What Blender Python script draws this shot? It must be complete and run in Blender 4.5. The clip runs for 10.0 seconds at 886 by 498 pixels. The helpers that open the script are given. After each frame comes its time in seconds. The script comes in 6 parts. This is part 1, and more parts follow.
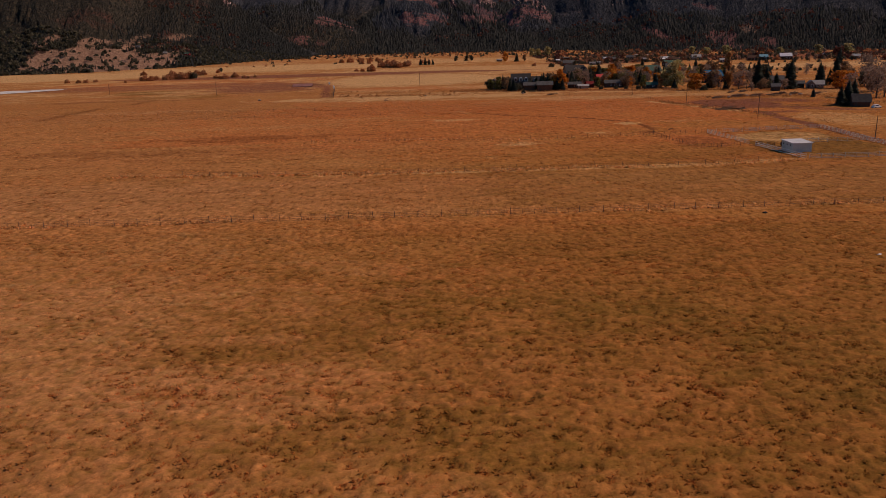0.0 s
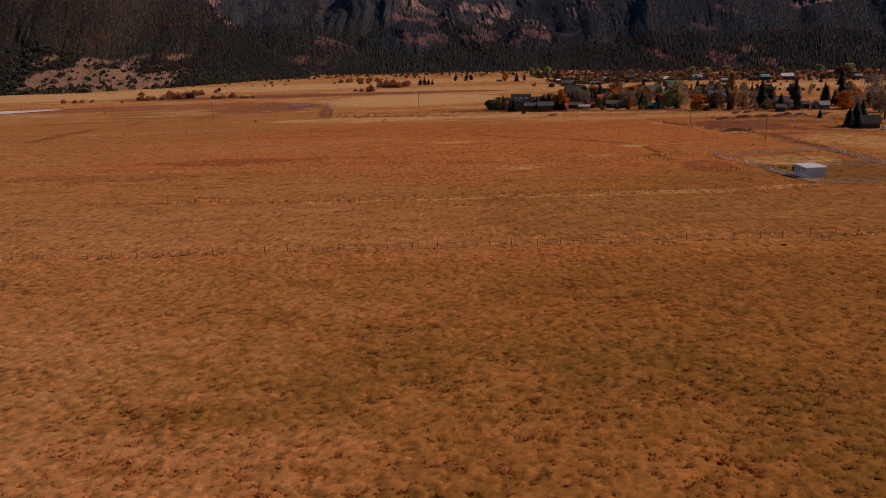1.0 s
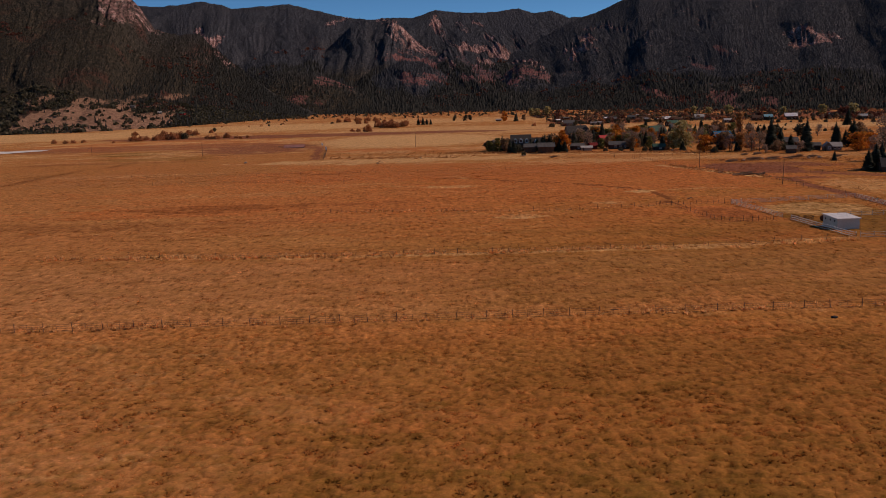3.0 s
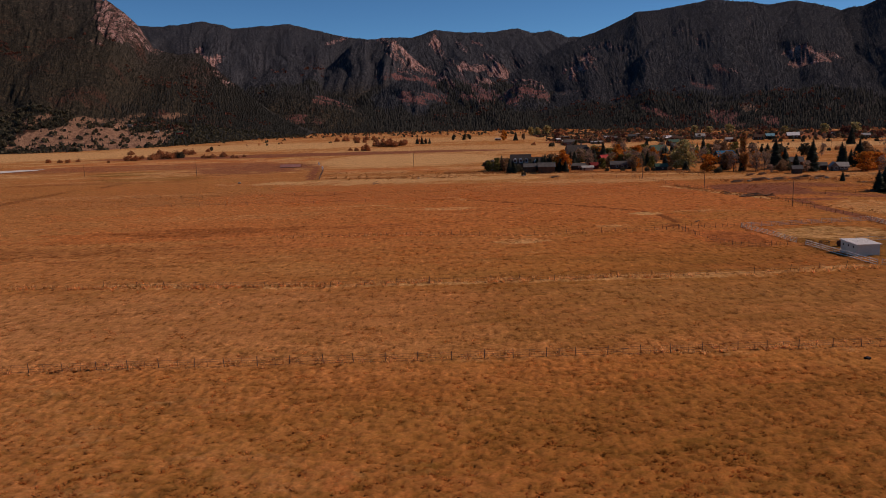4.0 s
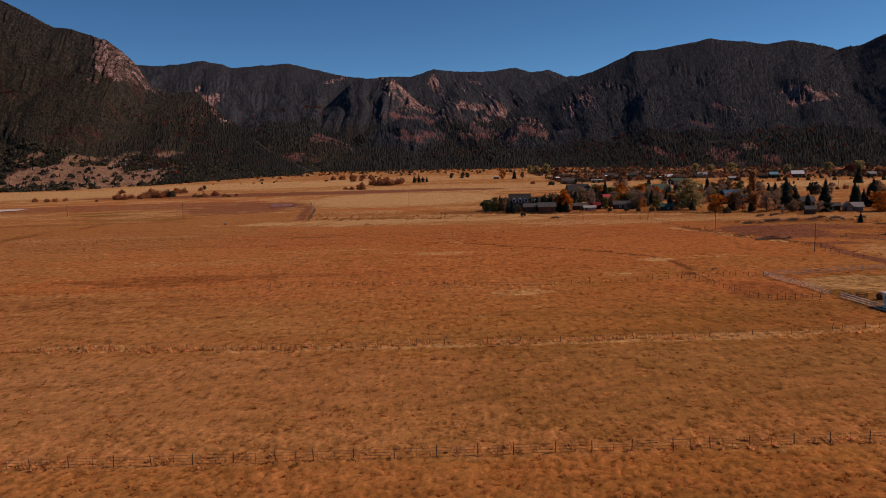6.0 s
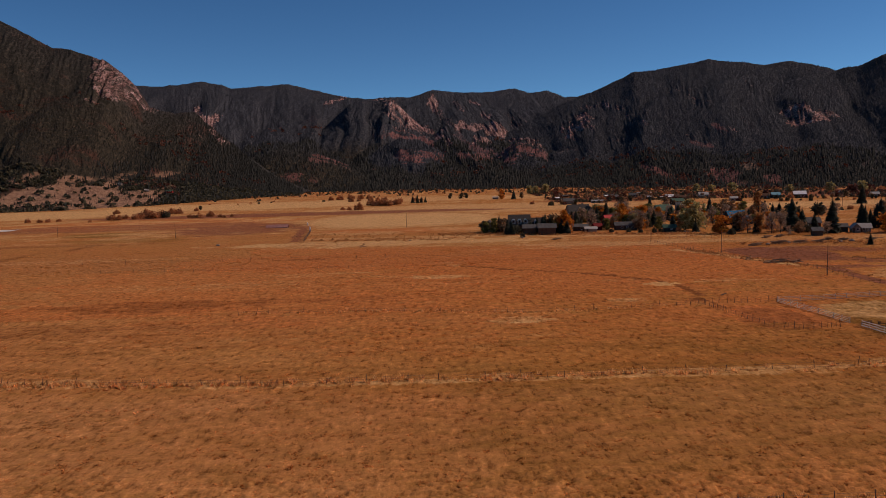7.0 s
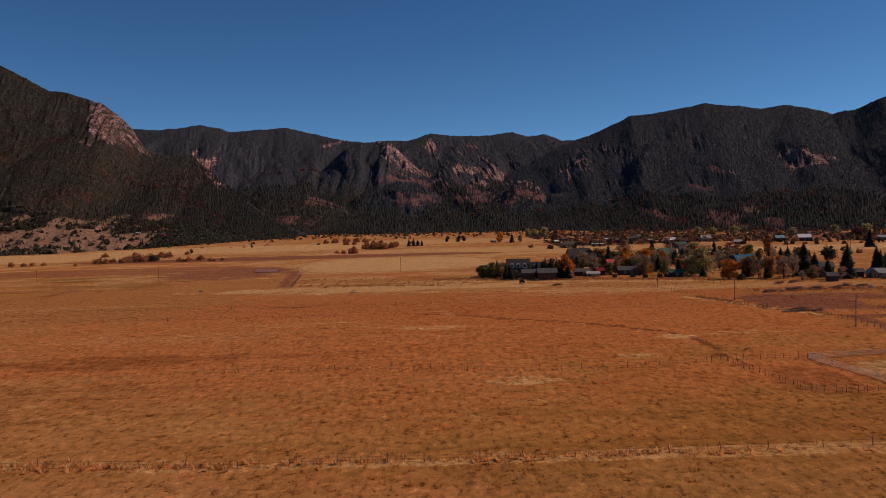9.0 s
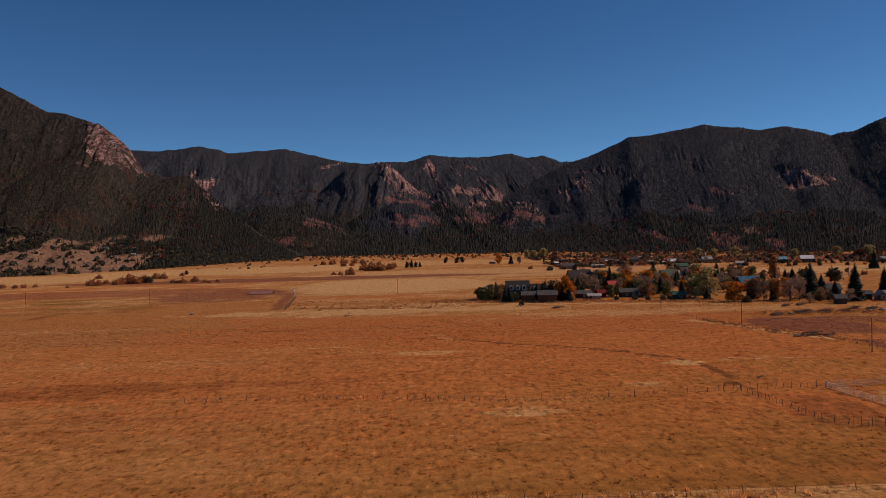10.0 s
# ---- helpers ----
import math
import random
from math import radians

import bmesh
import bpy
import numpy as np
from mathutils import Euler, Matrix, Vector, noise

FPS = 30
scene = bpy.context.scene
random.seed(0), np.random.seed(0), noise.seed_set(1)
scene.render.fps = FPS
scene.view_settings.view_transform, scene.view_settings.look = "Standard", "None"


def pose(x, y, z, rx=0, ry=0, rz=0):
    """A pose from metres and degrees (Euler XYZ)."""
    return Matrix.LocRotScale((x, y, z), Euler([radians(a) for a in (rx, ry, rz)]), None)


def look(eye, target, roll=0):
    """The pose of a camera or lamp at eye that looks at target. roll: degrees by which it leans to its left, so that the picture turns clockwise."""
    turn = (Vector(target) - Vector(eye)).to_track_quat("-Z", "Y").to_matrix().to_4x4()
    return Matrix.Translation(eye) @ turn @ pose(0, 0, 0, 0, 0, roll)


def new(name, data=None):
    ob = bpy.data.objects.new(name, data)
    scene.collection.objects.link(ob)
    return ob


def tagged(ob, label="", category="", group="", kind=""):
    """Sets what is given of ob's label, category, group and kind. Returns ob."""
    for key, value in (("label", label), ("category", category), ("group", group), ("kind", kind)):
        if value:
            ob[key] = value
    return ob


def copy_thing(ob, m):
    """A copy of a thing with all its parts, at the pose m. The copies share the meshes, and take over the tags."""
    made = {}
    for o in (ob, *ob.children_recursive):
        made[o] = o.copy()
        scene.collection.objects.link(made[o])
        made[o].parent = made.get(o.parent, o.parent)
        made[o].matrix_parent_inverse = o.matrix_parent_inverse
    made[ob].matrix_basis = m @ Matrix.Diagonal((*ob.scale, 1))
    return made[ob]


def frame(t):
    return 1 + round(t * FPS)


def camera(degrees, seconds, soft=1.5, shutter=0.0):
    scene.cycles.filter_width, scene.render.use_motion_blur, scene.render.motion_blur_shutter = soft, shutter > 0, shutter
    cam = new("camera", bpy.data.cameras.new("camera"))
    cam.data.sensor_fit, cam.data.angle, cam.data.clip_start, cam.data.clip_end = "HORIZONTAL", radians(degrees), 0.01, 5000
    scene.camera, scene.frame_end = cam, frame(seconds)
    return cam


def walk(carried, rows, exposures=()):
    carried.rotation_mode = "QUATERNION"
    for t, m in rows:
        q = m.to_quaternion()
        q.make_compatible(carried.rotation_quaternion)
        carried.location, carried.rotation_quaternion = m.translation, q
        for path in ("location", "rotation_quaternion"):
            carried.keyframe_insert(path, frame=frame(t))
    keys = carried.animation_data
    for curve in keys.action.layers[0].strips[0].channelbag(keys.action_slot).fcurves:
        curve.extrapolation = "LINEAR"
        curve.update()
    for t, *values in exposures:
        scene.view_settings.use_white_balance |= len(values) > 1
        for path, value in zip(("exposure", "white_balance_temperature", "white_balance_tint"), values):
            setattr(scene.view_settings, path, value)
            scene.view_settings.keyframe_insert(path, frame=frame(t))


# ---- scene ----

# ---------------------------------------------------------------- camera
cam = camera(61.0, 10.0, soft=0.85, shutter=0.04)
walk(cam, [
    (0.0, pose(0.00, 0.00, 30.00, 74.436, 1.501, -0.323)),
    (0.5, pose(0.34, 4.47, 30.09, 75.129, 1.502, -0.316)),
    (1.0, pose(0.69, 9.00, 30.18, 75.843, 1.502, -0.310)),
    (1.5, pose(1.07, 13.57, 30.25, 76.566, 1.502, -0.308)),
    (2.0, pose(1.46, 18.18, 30.31, 77.288, 1.502, -0.308)),
    (2.5, pose(1.86, 22.82, 30.36, 78.005, 1.502, -0.310)),
    (3.0, pose(2.28, 27.48, 30.40, 78.715, 1.502, -0.316)),
    (3.5, pose(2.71, 32.15, 30.43, 79.418, 1.501, -0.323)),
    (4.0, pose(3.14, 36.83, 30.45, 80.117, 1.500, -0.334)),
    (4.5, pose(3.58, 41.50, 30.47, 80.816, 1.499, -0.346)),
    (5.0, pose(4.02, 46.16, 30.47, 81.520, 1.497, -0.362)),
    (5.5, pose(4.46, 50.80, 30.46, 82.235, 1.495, -0.380)),
    (6.0, pose(4.90, 55.40, 30.43, 82.964, 1.493, -0.400)),
    (6.5, pose(5.34, 59.97, 30.40, 83.713, 1.491, -0.424)),
    (7.0, pose(5.76, 64.49, 30.36, 84.483, 1.488, -0.449)),
    (7.5, pose(6.18, 68.96, 30.31, 85.275, 1.486, -0.477)),
    (8.0, pose(6.59, 73.36, 30.25, 86.087, 1.483, -0.508)),
    (8.5, pose(6.99, 77.69, 30.18, 86.912, 1.479, -0.542)),
    (9.0, pose(7.37, 81.94, 30.10, 87.743, 1.476, -0.578)),
    (9.5, pose(7.73, 86.11, 30.00, 88.565, 1.472, -0.616)),
    (10.0, pose(8.07, 90.17, 29.90, 89.359, 1.468, -0.657)),
], exposures=((0.0, -0.07, 6800, 25), (10.0, -0.07, 6800, 25)))

# ---------------------------------------------------------------- light
SUN_AZ = radians(80)       # clockwise from +y: sun to the right and a little beyond
SUN_EL = radians(41)
world = bpy.data.worlds.new("sky")
scene.world = world
world.use_nodes = True
wn = world.node_tree
sky = wn.nodes.new("ShaderNodeTexSky")
sky.sky_type = 'NISHITA'
sky.sun_disc = False
sky.sun_elevation = SUN_EL
sky.sun_rotation = SUN_AZ
sky.altitude = 2500
sky.air_density = 0.6
sky.dust_density = 0.05
sky.ozone_density = 4.5
bg = wn.nodes["Background"]
deep = wn.nodes.new("ShaderNodeMix")          # the clear dry mountain air: a deeper blue
deep.data_type, deep.blend_type = 'RGBA', 'MULTIPLY'
deep.inputs[0].default_value = 1.0
high = wn.nodes.new("ShaderNodeTexCoord")
part_z = wn.nodes.new("ShaderNodeSeparateXYZ")
wn.links.new(high.outputs["Generated"], part_z.inputs[0])
tint = wn.nodes.new("ShaderNodeValToRGB")     # paler at the skyline, deeper towards the zenith
tint.color_ramp.elements[0].position, tint.color_ramp.elements[0].color = 0.08, (0.62, 1.08, 1.06, 1)
tint.color_ramp.elements[1].position, tint.color_ramp.elements[1].color = 0.42, (0.33, 0.88, 1.07, 1)
wn.links.new(part_z.outputs[2], tint.inputs[0])
wn.links.new(tint.outputs[0], deep.inputs[7])
wn.links.new(sky.outputs[0], deep.inputs[6])
wn.links.new(deep.outputs[2], bg.inputs[0])
bg.inputs[1].default_value = 0.083

sun_data = bpy.data.lights.new("sun", 'SUN')
sun_data.energy = 2.85
sun_data.angle = radians(0.5)
sun_data.color = (1.0, 0.86, 0.70)
sun = new("sun", sun_data)
sun_way = Vector((math.sin(SUN_AZ) * math.cos(SUN_EL), math.cos(SUN_AZ) * math.cos(SUN_EL), math.sin(SUN_EL)))
sun.matrix_world = look(sun_way * 300, (0, 0, 0))

# ---------------------------------------------------------------- noise on arrays
def hash2(ix, iy, seed):
    n = (ix.astype(np.int64) * 374761393 + iy.astype(np.int64) * 668265263 + seed * 1442695041) & 0x7fffffff
    n = ((n ^ (n >> 13)) * 1274126177) & 0x7fffffff
    return ((n ^ (n >> 16)) & 0xffff) / 65535.0


def vnoise(x, y, seed=0):
    x, y = np.asarray(x, float), np.asarray(y, float)
    ix, iy = np.floor(x), np.floor(y)
    fx, fy = x - ix, y - iy
    fx, fy = fx * fx * (3 - 2 * fx), fy * fy * (3 - 2 * fy)
    a, b = hash2(ix, iy, seed), hash2(ix + 1, iy, seed)
    c, d = hash2(ix, iy + 1, seed), hash2(ix + 1, iy + 1, seed)
    return (a * (1 - fx) + b * fx) * (1 - fy) + (c * (1 - fx) + d * fx) * fy


def fbm(x, y, seed=0, octaves=4, gain=0.5):
    """Fractal noise about 0, roughly -0.5 to 0.5."""
    total, amp, norm = 0.0, 1.0, 0.0
    for k in range(octaves):
        total = total + amp * (vnoise(np.asarray(x) * 2 ** k, np.asarray(y) * 2 ** k, seed + 17 * k) - 0.5)
        norm += amp
        amp *= gain
    return total / norm


def smooth(a, b, x):
    k = np.clip((np.asarray(x, float) - a) / (b - a), 0, 1)
    return k * k * (3 - 2 * k)


def lift(x, y):
    """Height of the valley floor: flat pasture, then a slow rise to the foot of the mountains."""
    s = (np.asarray(y, float) - 520) / 40
    return 0.52 * (np.log1p(np.exp(-np.abs(s))) + np.maximum(s, 0))


# ---------------------------------------------------------------- materials
def material(name, rough=0.9, metal=0.0, spec=0.2):
    m = bpy.data.materials.new(name)
    m.use_nodes = True
    b = m.node_tree.nodes["Principled BSDF"]
    b.inputs["Roughness"].default_value = rough
    b.inputs["Metallic"].default_value = metal
    b.inputs["Specular IOR Level"].default_value = spec
    return m, m.node_tree, b


def coords(nt, scale=(1, 1, 1)):
    tc = nt.nodes.new("ShaderNodeTexCoord")
    mp = nt.nodes.new("ShaderNodeMapping")
    mp.inputs["Scale"].default_value = scale
    nt.links.new(tc.outputs["Object"], mp.inputs["Vector"])
    return mp.outputs[0]


def noise_tex(nt, vec, scale, detail=4, rough=0.6):
    n = nt.nodes.new("ShaderNodeTexNoise")
    n.inputs["Scale"].default_value = scale
    n.inputs["Detail"].default_value = detail
    n.inputs["Roughness"].default_value = rough
    nt.links.new(vec, n.inputs["Vector"])
    return n.outputs["Fac"]


def ramp(nt, fac, stops):
    r = nt.nodes.new("ShaderNodeValToRGB")
    els = r.color_ramp.elements
    while len(els) < len(stops):
        els.new(0.5)
    for e, (p, c) in zip(els, stops):
        e.position = p
        e.color = (*c, 1) if len(c) == 3 else c
    nt.links.new(fac, r.inputs[0])
    return r.outputs[0]


def mix(nt, fac, a, b, mode='MIX'):
    m = nt.nodes.new("ShaderNodeMix")
    m.data_type = 'RGBA'
    m.blend_type = mode
    for key, v in ((0, fac), (6, a), (7, b)):
        if isinstance(v, (int, float)):
            m.inputs[key].default_value = v
        elif isinstance(v, tuple):
            m.inputs[key].default_value = (*v, 1)
        else:
            nt.links.new(v, m.inputs[key])
    return m.outputs[2]


def attr(nt, name):
    a = nt.nodes.new("ShaderNodeAttribute")
    a.attribute_name = name
    return a.outputs["Fac"]


def bump(nt, b, height, strength=0.5, distance=0.1):
    n = nt.nodes.new("ShaderNodeBump")
    n.inputs["Strength"].default_value = strength
    n.inputs["Distance"].default_value = distance
    nt.links.new(height, n.inputs["Height"])
    nt.links.new(n.outputs[0], b.inputs["Normal"])


def simple(name, c1, c2, scale=2.0, rough=0.85, metal=0.0, spec=0.06, fine=30.0, bumps=0.3, dist=0.02):
    """Two tones mottled at a coarse and a fine scale, with a little relief."""
    m, nt, b = material(name, rough, metal, spec)
    v = coords(nt)
    big = noise_tex(nt, v, scale, 5)
    small = noise_tex(nt, v, fine, 3)
    col = ramp(nt, big, [(0.3, c1), (0.7, c2)])
    dark = ramp(nt, small, [(0.3, (0.72, 0.72, 0.72)), (0.7, (1.1, 1.1, 1.1))])
    nt.links.new(mix(nt, 0.8, col, dark, 'MULTIPLY'), b.inputs["Base Color"])
    bump(nt, b, small, bumps, dist)
    return m


def shine_through(nt, b, colour, amount):
    """Thin leaves and blades let part of the light through."""
    t = nt.nodes.new("ShaderNodeBsdfTranslucent")
    nt.links.new(colour, t.inputs["Color"])
    m = nt.nodes.new("ShaderNodeMixShader")
    m.inputs[0].default_value = amount
    nt.links.new(b.outputs[0], m.inputs[1])
    nt.links.new(t.outputs[0], m.inputs[2])
    nt.links.new(m.outputs[0], nt.nodes["Material Output"].inputs["Surface"])


def leafy(name, tones, spread=0.12, thin=0.4):
    """Foliage: every leaf clump gets its own tone between the given ones."""
    m, nt, b = material(name, 0.8, 0, 0.1)
    geo = nt.nodes.new("ShaderNodeNewGeometry")
    k = len(tones)
    col = ramp(nt, geo.outputs["Random Per Island"], [((i + 0.5) / k, t) for i, t in enumerate(tones)])
    info = nt.nodes.new("ShaderNodeObjectInfo")
    shade = ramp(nt, info.outputs["Random"], [(0.0, (1 - spread,) * 3), (1.0, (1 + spread, 1 + spread * 0.7, 1 + spread * 0.5))])
    tone = mix(nt, 1.0, col, shade, 'MULTIPLY')
    nt.links.new(tone, b.inputs["Base Color"])
    if thin:
        shine_through(nt, b, tone, thin)
    return m


STRAW, PALE, RUST, DARK, OLIVE, SOIL = (0.430, 0.161, 0.039), (0.63, 0.345, 0.140), (0.53, 0.164, 0.046), (0.24, 0.077, 0.022), (0.25, 0.110, 0.022), (0.27, 0.095, 0.046)


def math_node(nt, op, a, b_):
    n = nt.nodes.new("ShaderNodeMath")
    n.operation = op
    for key, v in ((0, a), (1, b_)):
        if isinstance(v, (int, float)):
            n.inputs[key].default_value = v
        else:
            nt.links.new(v, n.inputs[key])
    return n.outputs[0]


def ragged(nt, key, tex, soft=0.4):
    """A growth mask broken up by noise, so that its edge dissolves into tufts."""
    m = math_node(nt, 'SUBTRACT', math_node(nt, 'MULTIPLY', attr(nt, key), 1.35), math_node(nt, 'MULTIPLY', math_node(nt, 'SUBTRACT', tex, 0.28), 2.1))
    return ramp(nt, m, [(0.0, (0, 0, 0)), (soft, (1, 1, 1))])


def field_colour(nt):
    """Dry pasture: straw with rust, pale, dark and green growth where the masks of the ground say so."""
    v = coords(nt)
    broad = noise_tex(nt, coords(nt, (0.5, 1.0, 1.0)), 0.035, 5, 0.6)
    tufts = noise_tex(nt, coords(nt, (0.6, 1.0, 1.0)), 0.33, 8, 0.8)
    tufts2 = noise_tex(nt, coords(nt, (0.5, 1.0, 1.0)), 0.21, 8, 0.8)
    clump = noise_tex(nt, coords(nt, (0.7, 1.0, 1.0)), 0.85, 7, 0.78)
    fine = noise_tex(nt, v, 3.0, 4, 0.7)
    col = ramp(nt, broad, [(0.32, (0.47, 0.158, 0.042)), (0.50, STRAW), (0.72, (0.47, 0.205, 0.058))])
    col = mix(nt, attr(nt, "wan"), col, (0.50, 0.212, 0.076))
    col = mix(nt, ragged(nt, "rust", tufts2, 0.9), col, RUST)
    col = mix(nt, ragged(nt, "dark", tufts, 0.7), col, DARK)
    col = mix(nt, ragged(nt, "green", tufts2, 0.9), col, OLIVE)
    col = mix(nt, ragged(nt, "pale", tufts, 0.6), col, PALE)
    col = mix(nt, ragged(nt, "soil", tufts, 0.6), col, SOIL)
    streak = noise_tex(nt, coords(nt, (0.7, 1.0, 1.0)), 0.20, 9, 0.82)
    col = mix(nt, 0.22, col, ramp(nt, streak, [(0.34, (0.60, 0.54, 0.50)), (0.5, (1, 1, 1)), (0.66, (1.32, 1.36, 1.42))]), 'MULTIPLY')
    # coarse standing tufts, seen edge-on in the farther pasture
    coarse = noise_tex(nt, coords(nt, (1.0, 0.38, 1.0)), 1.0, 5, 0.75)
    col = mix(nt, math_node(nt, 'MULTIPLY', attr(nt, "coarse"), 1.0), col, ramp(nt, coarse, [(0.32, (1.50, 1.54, 1.58)), (0.43, (1.08, 1.08, 1.08)), (0.54, (0.96, 0.96, 0.96)), (0.63, (0.54, 0.50, 0.45))]), 'MULTIPLY')
    gaps = ramp(nt, clump, [(0.36, (0.60, 0.66, 0.46)), (0.45, (0.88, 0.92, 0.80)), (0.54, (1.03, 1.00, 0.97)), (0.64, (1.36, 1.30, 1.26))])
    col = mix(nt, math_node(nt, 'SUBTRACT', 0.85, math_node(nt, 'MULTIPLY', attr(nt, "coarse"), 0.5)), col, gaps, 'MULTIPLY')
    # shade of the small gaps between tussocks, painted as dark specks in loose drifts
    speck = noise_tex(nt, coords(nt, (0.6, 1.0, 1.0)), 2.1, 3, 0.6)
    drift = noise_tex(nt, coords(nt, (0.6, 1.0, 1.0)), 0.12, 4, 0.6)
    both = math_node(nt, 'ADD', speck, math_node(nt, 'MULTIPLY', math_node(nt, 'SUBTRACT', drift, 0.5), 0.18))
    gap_shade = ramp(nt, both, [(0.61, (0, 0, 0)), (0.70, (0.34, 0.34, 0.34))])
    gap_shade = mix(nt, math_node(nt, 'MULTIPLY', attr(nt, "coarse"), 0.5), gap_shade, (0, 0, 0))
    col = mix(nt, gap_shade, col, (0.13, 0.055, 0.012))
    grain = ramp(nt, fine, [(0.3, (0.72, 0.71, 0.69)), (0.7, (1.18, 1.17, 1.15))])
    return mix(nt, 0.6, col, grain, 'MULTIPLY'), clump, fine


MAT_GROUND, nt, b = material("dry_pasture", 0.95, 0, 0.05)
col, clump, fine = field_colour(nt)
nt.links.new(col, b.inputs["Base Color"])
add = nt.nodes.new("ShaderNodeMath")
add.operation = 'ADD'
nt.links.new(clump, add.inputs[0])
nt.links.new(fine, add.inputs[1])
bump(nt, b, add.outputs[0], 0.8, 0.35)

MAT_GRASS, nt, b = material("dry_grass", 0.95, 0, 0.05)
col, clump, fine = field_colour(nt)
# shade put into the colour of the low hollows, with a little greener growth
hollow_shade = ramp(nt, attr(nt, "tall"), [(0.05, (0.74, 0.75, 0.66)), (0.4, (0.90, 0.89, 0.84)), (0.9, (1.06, 1.06, 1.02))])
col = mix(nt, 1.0, col, hollow_shade, 'MULTIPLY')
nt.links.new(col, b.inputs["Base Color"])
bump(nt, b, fine, 0.7, 0.12)

MAT_TUFT, nt, b = material("tussock_blades", 0.9, 0, 0.08)
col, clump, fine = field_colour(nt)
tone = ramp(nt, attr(nt, "tone"), [(0.0, (0.95, 0.97, 0.78)), (0.3, (1.25, 1.22, 1.12)), (0.6, (1.45, 1.43, 1.38)), (1.0, (1.75, 1.80, 1.80))])
blade = nt.nodes.new("ShaderNodeNewGeometry")
col = mix(nt, 1.0, mix(nt, 1.0, col, tone, 'MULTIPLY'), ramp(nt, blade.outputs["Random Per Island"], [(0.0, (0.8, 0.8, 0.8)), (1.0, (1.2, 1.2, 1.2))]), 'MULTIPLY')
nt.links.new(col, b.inputs["Base Color"])
shine_through(nt, b, col, 0.6)


# forest floor, scrub and rock of the mountains
MAT_MOUNTAIN, nt, b = material("forested_slope", 0.95, 0, 0.05)
v = coords(nt)
speck = noise_tex(nt, v, 0.16, 7, 0.8)
patch_n = noise_tex(nt, v, 0.011, 5, 0.6)
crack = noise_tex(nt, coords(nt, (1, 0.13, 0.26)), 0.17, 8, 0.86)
# bluish cast of far haze mixed into the floor colour of the upper slopes
haze_c = ramp(nt, speck, [(0.36, (0.035, 0.038, 0.044)), (0.52, (0.053, 0.054, 0.060)), (0.70, (0.155, 0.126, 0.118))])
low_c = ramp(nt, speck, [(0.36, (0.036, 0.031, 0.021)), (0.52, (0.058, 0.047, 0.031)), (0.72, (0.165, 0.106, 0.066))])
floor_c = mix(nt, attr(nt, "scrub"), haze_c, low_c)
oak = ramp(nt, patch_n, [(0.56, (0, 0, 0)), (0.70, (1, 1, 1))])
oakmask = mix(nt, 1.0, oak, attr(nt, "scrub"), 'MULTIPLY')
floor_c = mix(nt, oakmask, floor_c, mix(nt, speck, (0.07, 0.026, 0.020), (0.17, 0.072, 0.045)))
soil_c = ramp(nt, speck, [(0.35, (0.23, 0.120, 0.074)), (0.65, (0.56, 0.310, 0.185))])


def worn(key, tex, low, soft, top=1.0, gain=2.4):
    """A mask whose inside is broken up by a texture."""
    m = math_node(nt, 'SUBTRACT', math_node(nt, 'MULTIPLY', attr(nt, key), 1.1), math_node(nt, 'MULTIPLY', math_node(nt, 'SUBTRACT', tex, low), gain))
    return ramp(nt, m, [(0.0, (0, 0, 0)), (soft, (top, top, top))])


floor_c = mix(nt, worn("red", speck, 0.14, 0.35, 0.95), floor_c, mix(nt, speck, (0.095, 0.044, 0.040), (0.50, 0.19, 0.15)))
floor_c = mix(nt, worn("bare", speck, 0.28, 0.3), floor_c, soil_c)
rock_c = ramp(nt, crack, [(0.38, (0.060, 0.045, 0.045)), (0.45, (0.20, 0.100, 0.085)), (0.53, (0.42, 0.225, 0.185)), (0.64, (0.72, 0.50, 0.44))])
upright = noise_tex(nt, coords(nt, (1, 0.2, 0.4)), 0.13, 8, 0.9)
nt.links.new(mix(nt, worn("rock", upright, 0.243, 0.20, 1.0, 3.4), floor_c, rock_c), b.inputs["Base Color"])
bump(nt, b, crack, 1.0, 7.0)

MAT_PINE_FAR = leafy("far_pine", [(0.029, 0.027, 0.022), (0.037, 0.034, 0.027), (0.050, 0.045, 0.035)], 0.12, 0.25)
MAT_PINE_LOW = leafy("valley_pine", [(0.030, 0.031, 0.027), (0.037, 0.038, 0.033), (0.046, 0.046, 0.039)], 0.12, 0.25)
# firs of the dim slopes: their shade and distant blue haze put into colour
MAT_FIR_SHADE_HAZE = leafy("shade_haze_fir", [(0.036, 0.041, 0.050), (0.044, 0.049, 0.058), (0.055, 0.060, 0.068)], 0.12, 0.25)
# upper firs tinted bluish in place of the air's haze
MAT_FIR_HAZE = leafy("haze_fir", [(0.053, 0.058, 0.067), (0.063, 0.068, 0.078), (0.078, 0.082, 0.089)], 0.12, 0.25)
MAT_JUNIPER = leafy("juniper", [(0.070, 0.062, 0.038), (0.098, 0.084, 0.050), (0.135, 0.112, 0.066)])
MAT_SPRUCE = leafy("spruce", [(0.056, 0.060, 0.042), (0.080, 0.082, 0.055), (0.108, 0.108, 0.070)])
MAT_ORANGE = leafy("orange_leaves", [(0.40, 0.115, 0.016), (0.58, 0.185, 0.024), (0.74, 0.29, 0.04)])
MAT_YELLOW = leafy("yellow_leaves", [(0.13, 0.115, 0.034), (0.20, 0.17, 0.048), (0.29, 0.235, 0.066)])
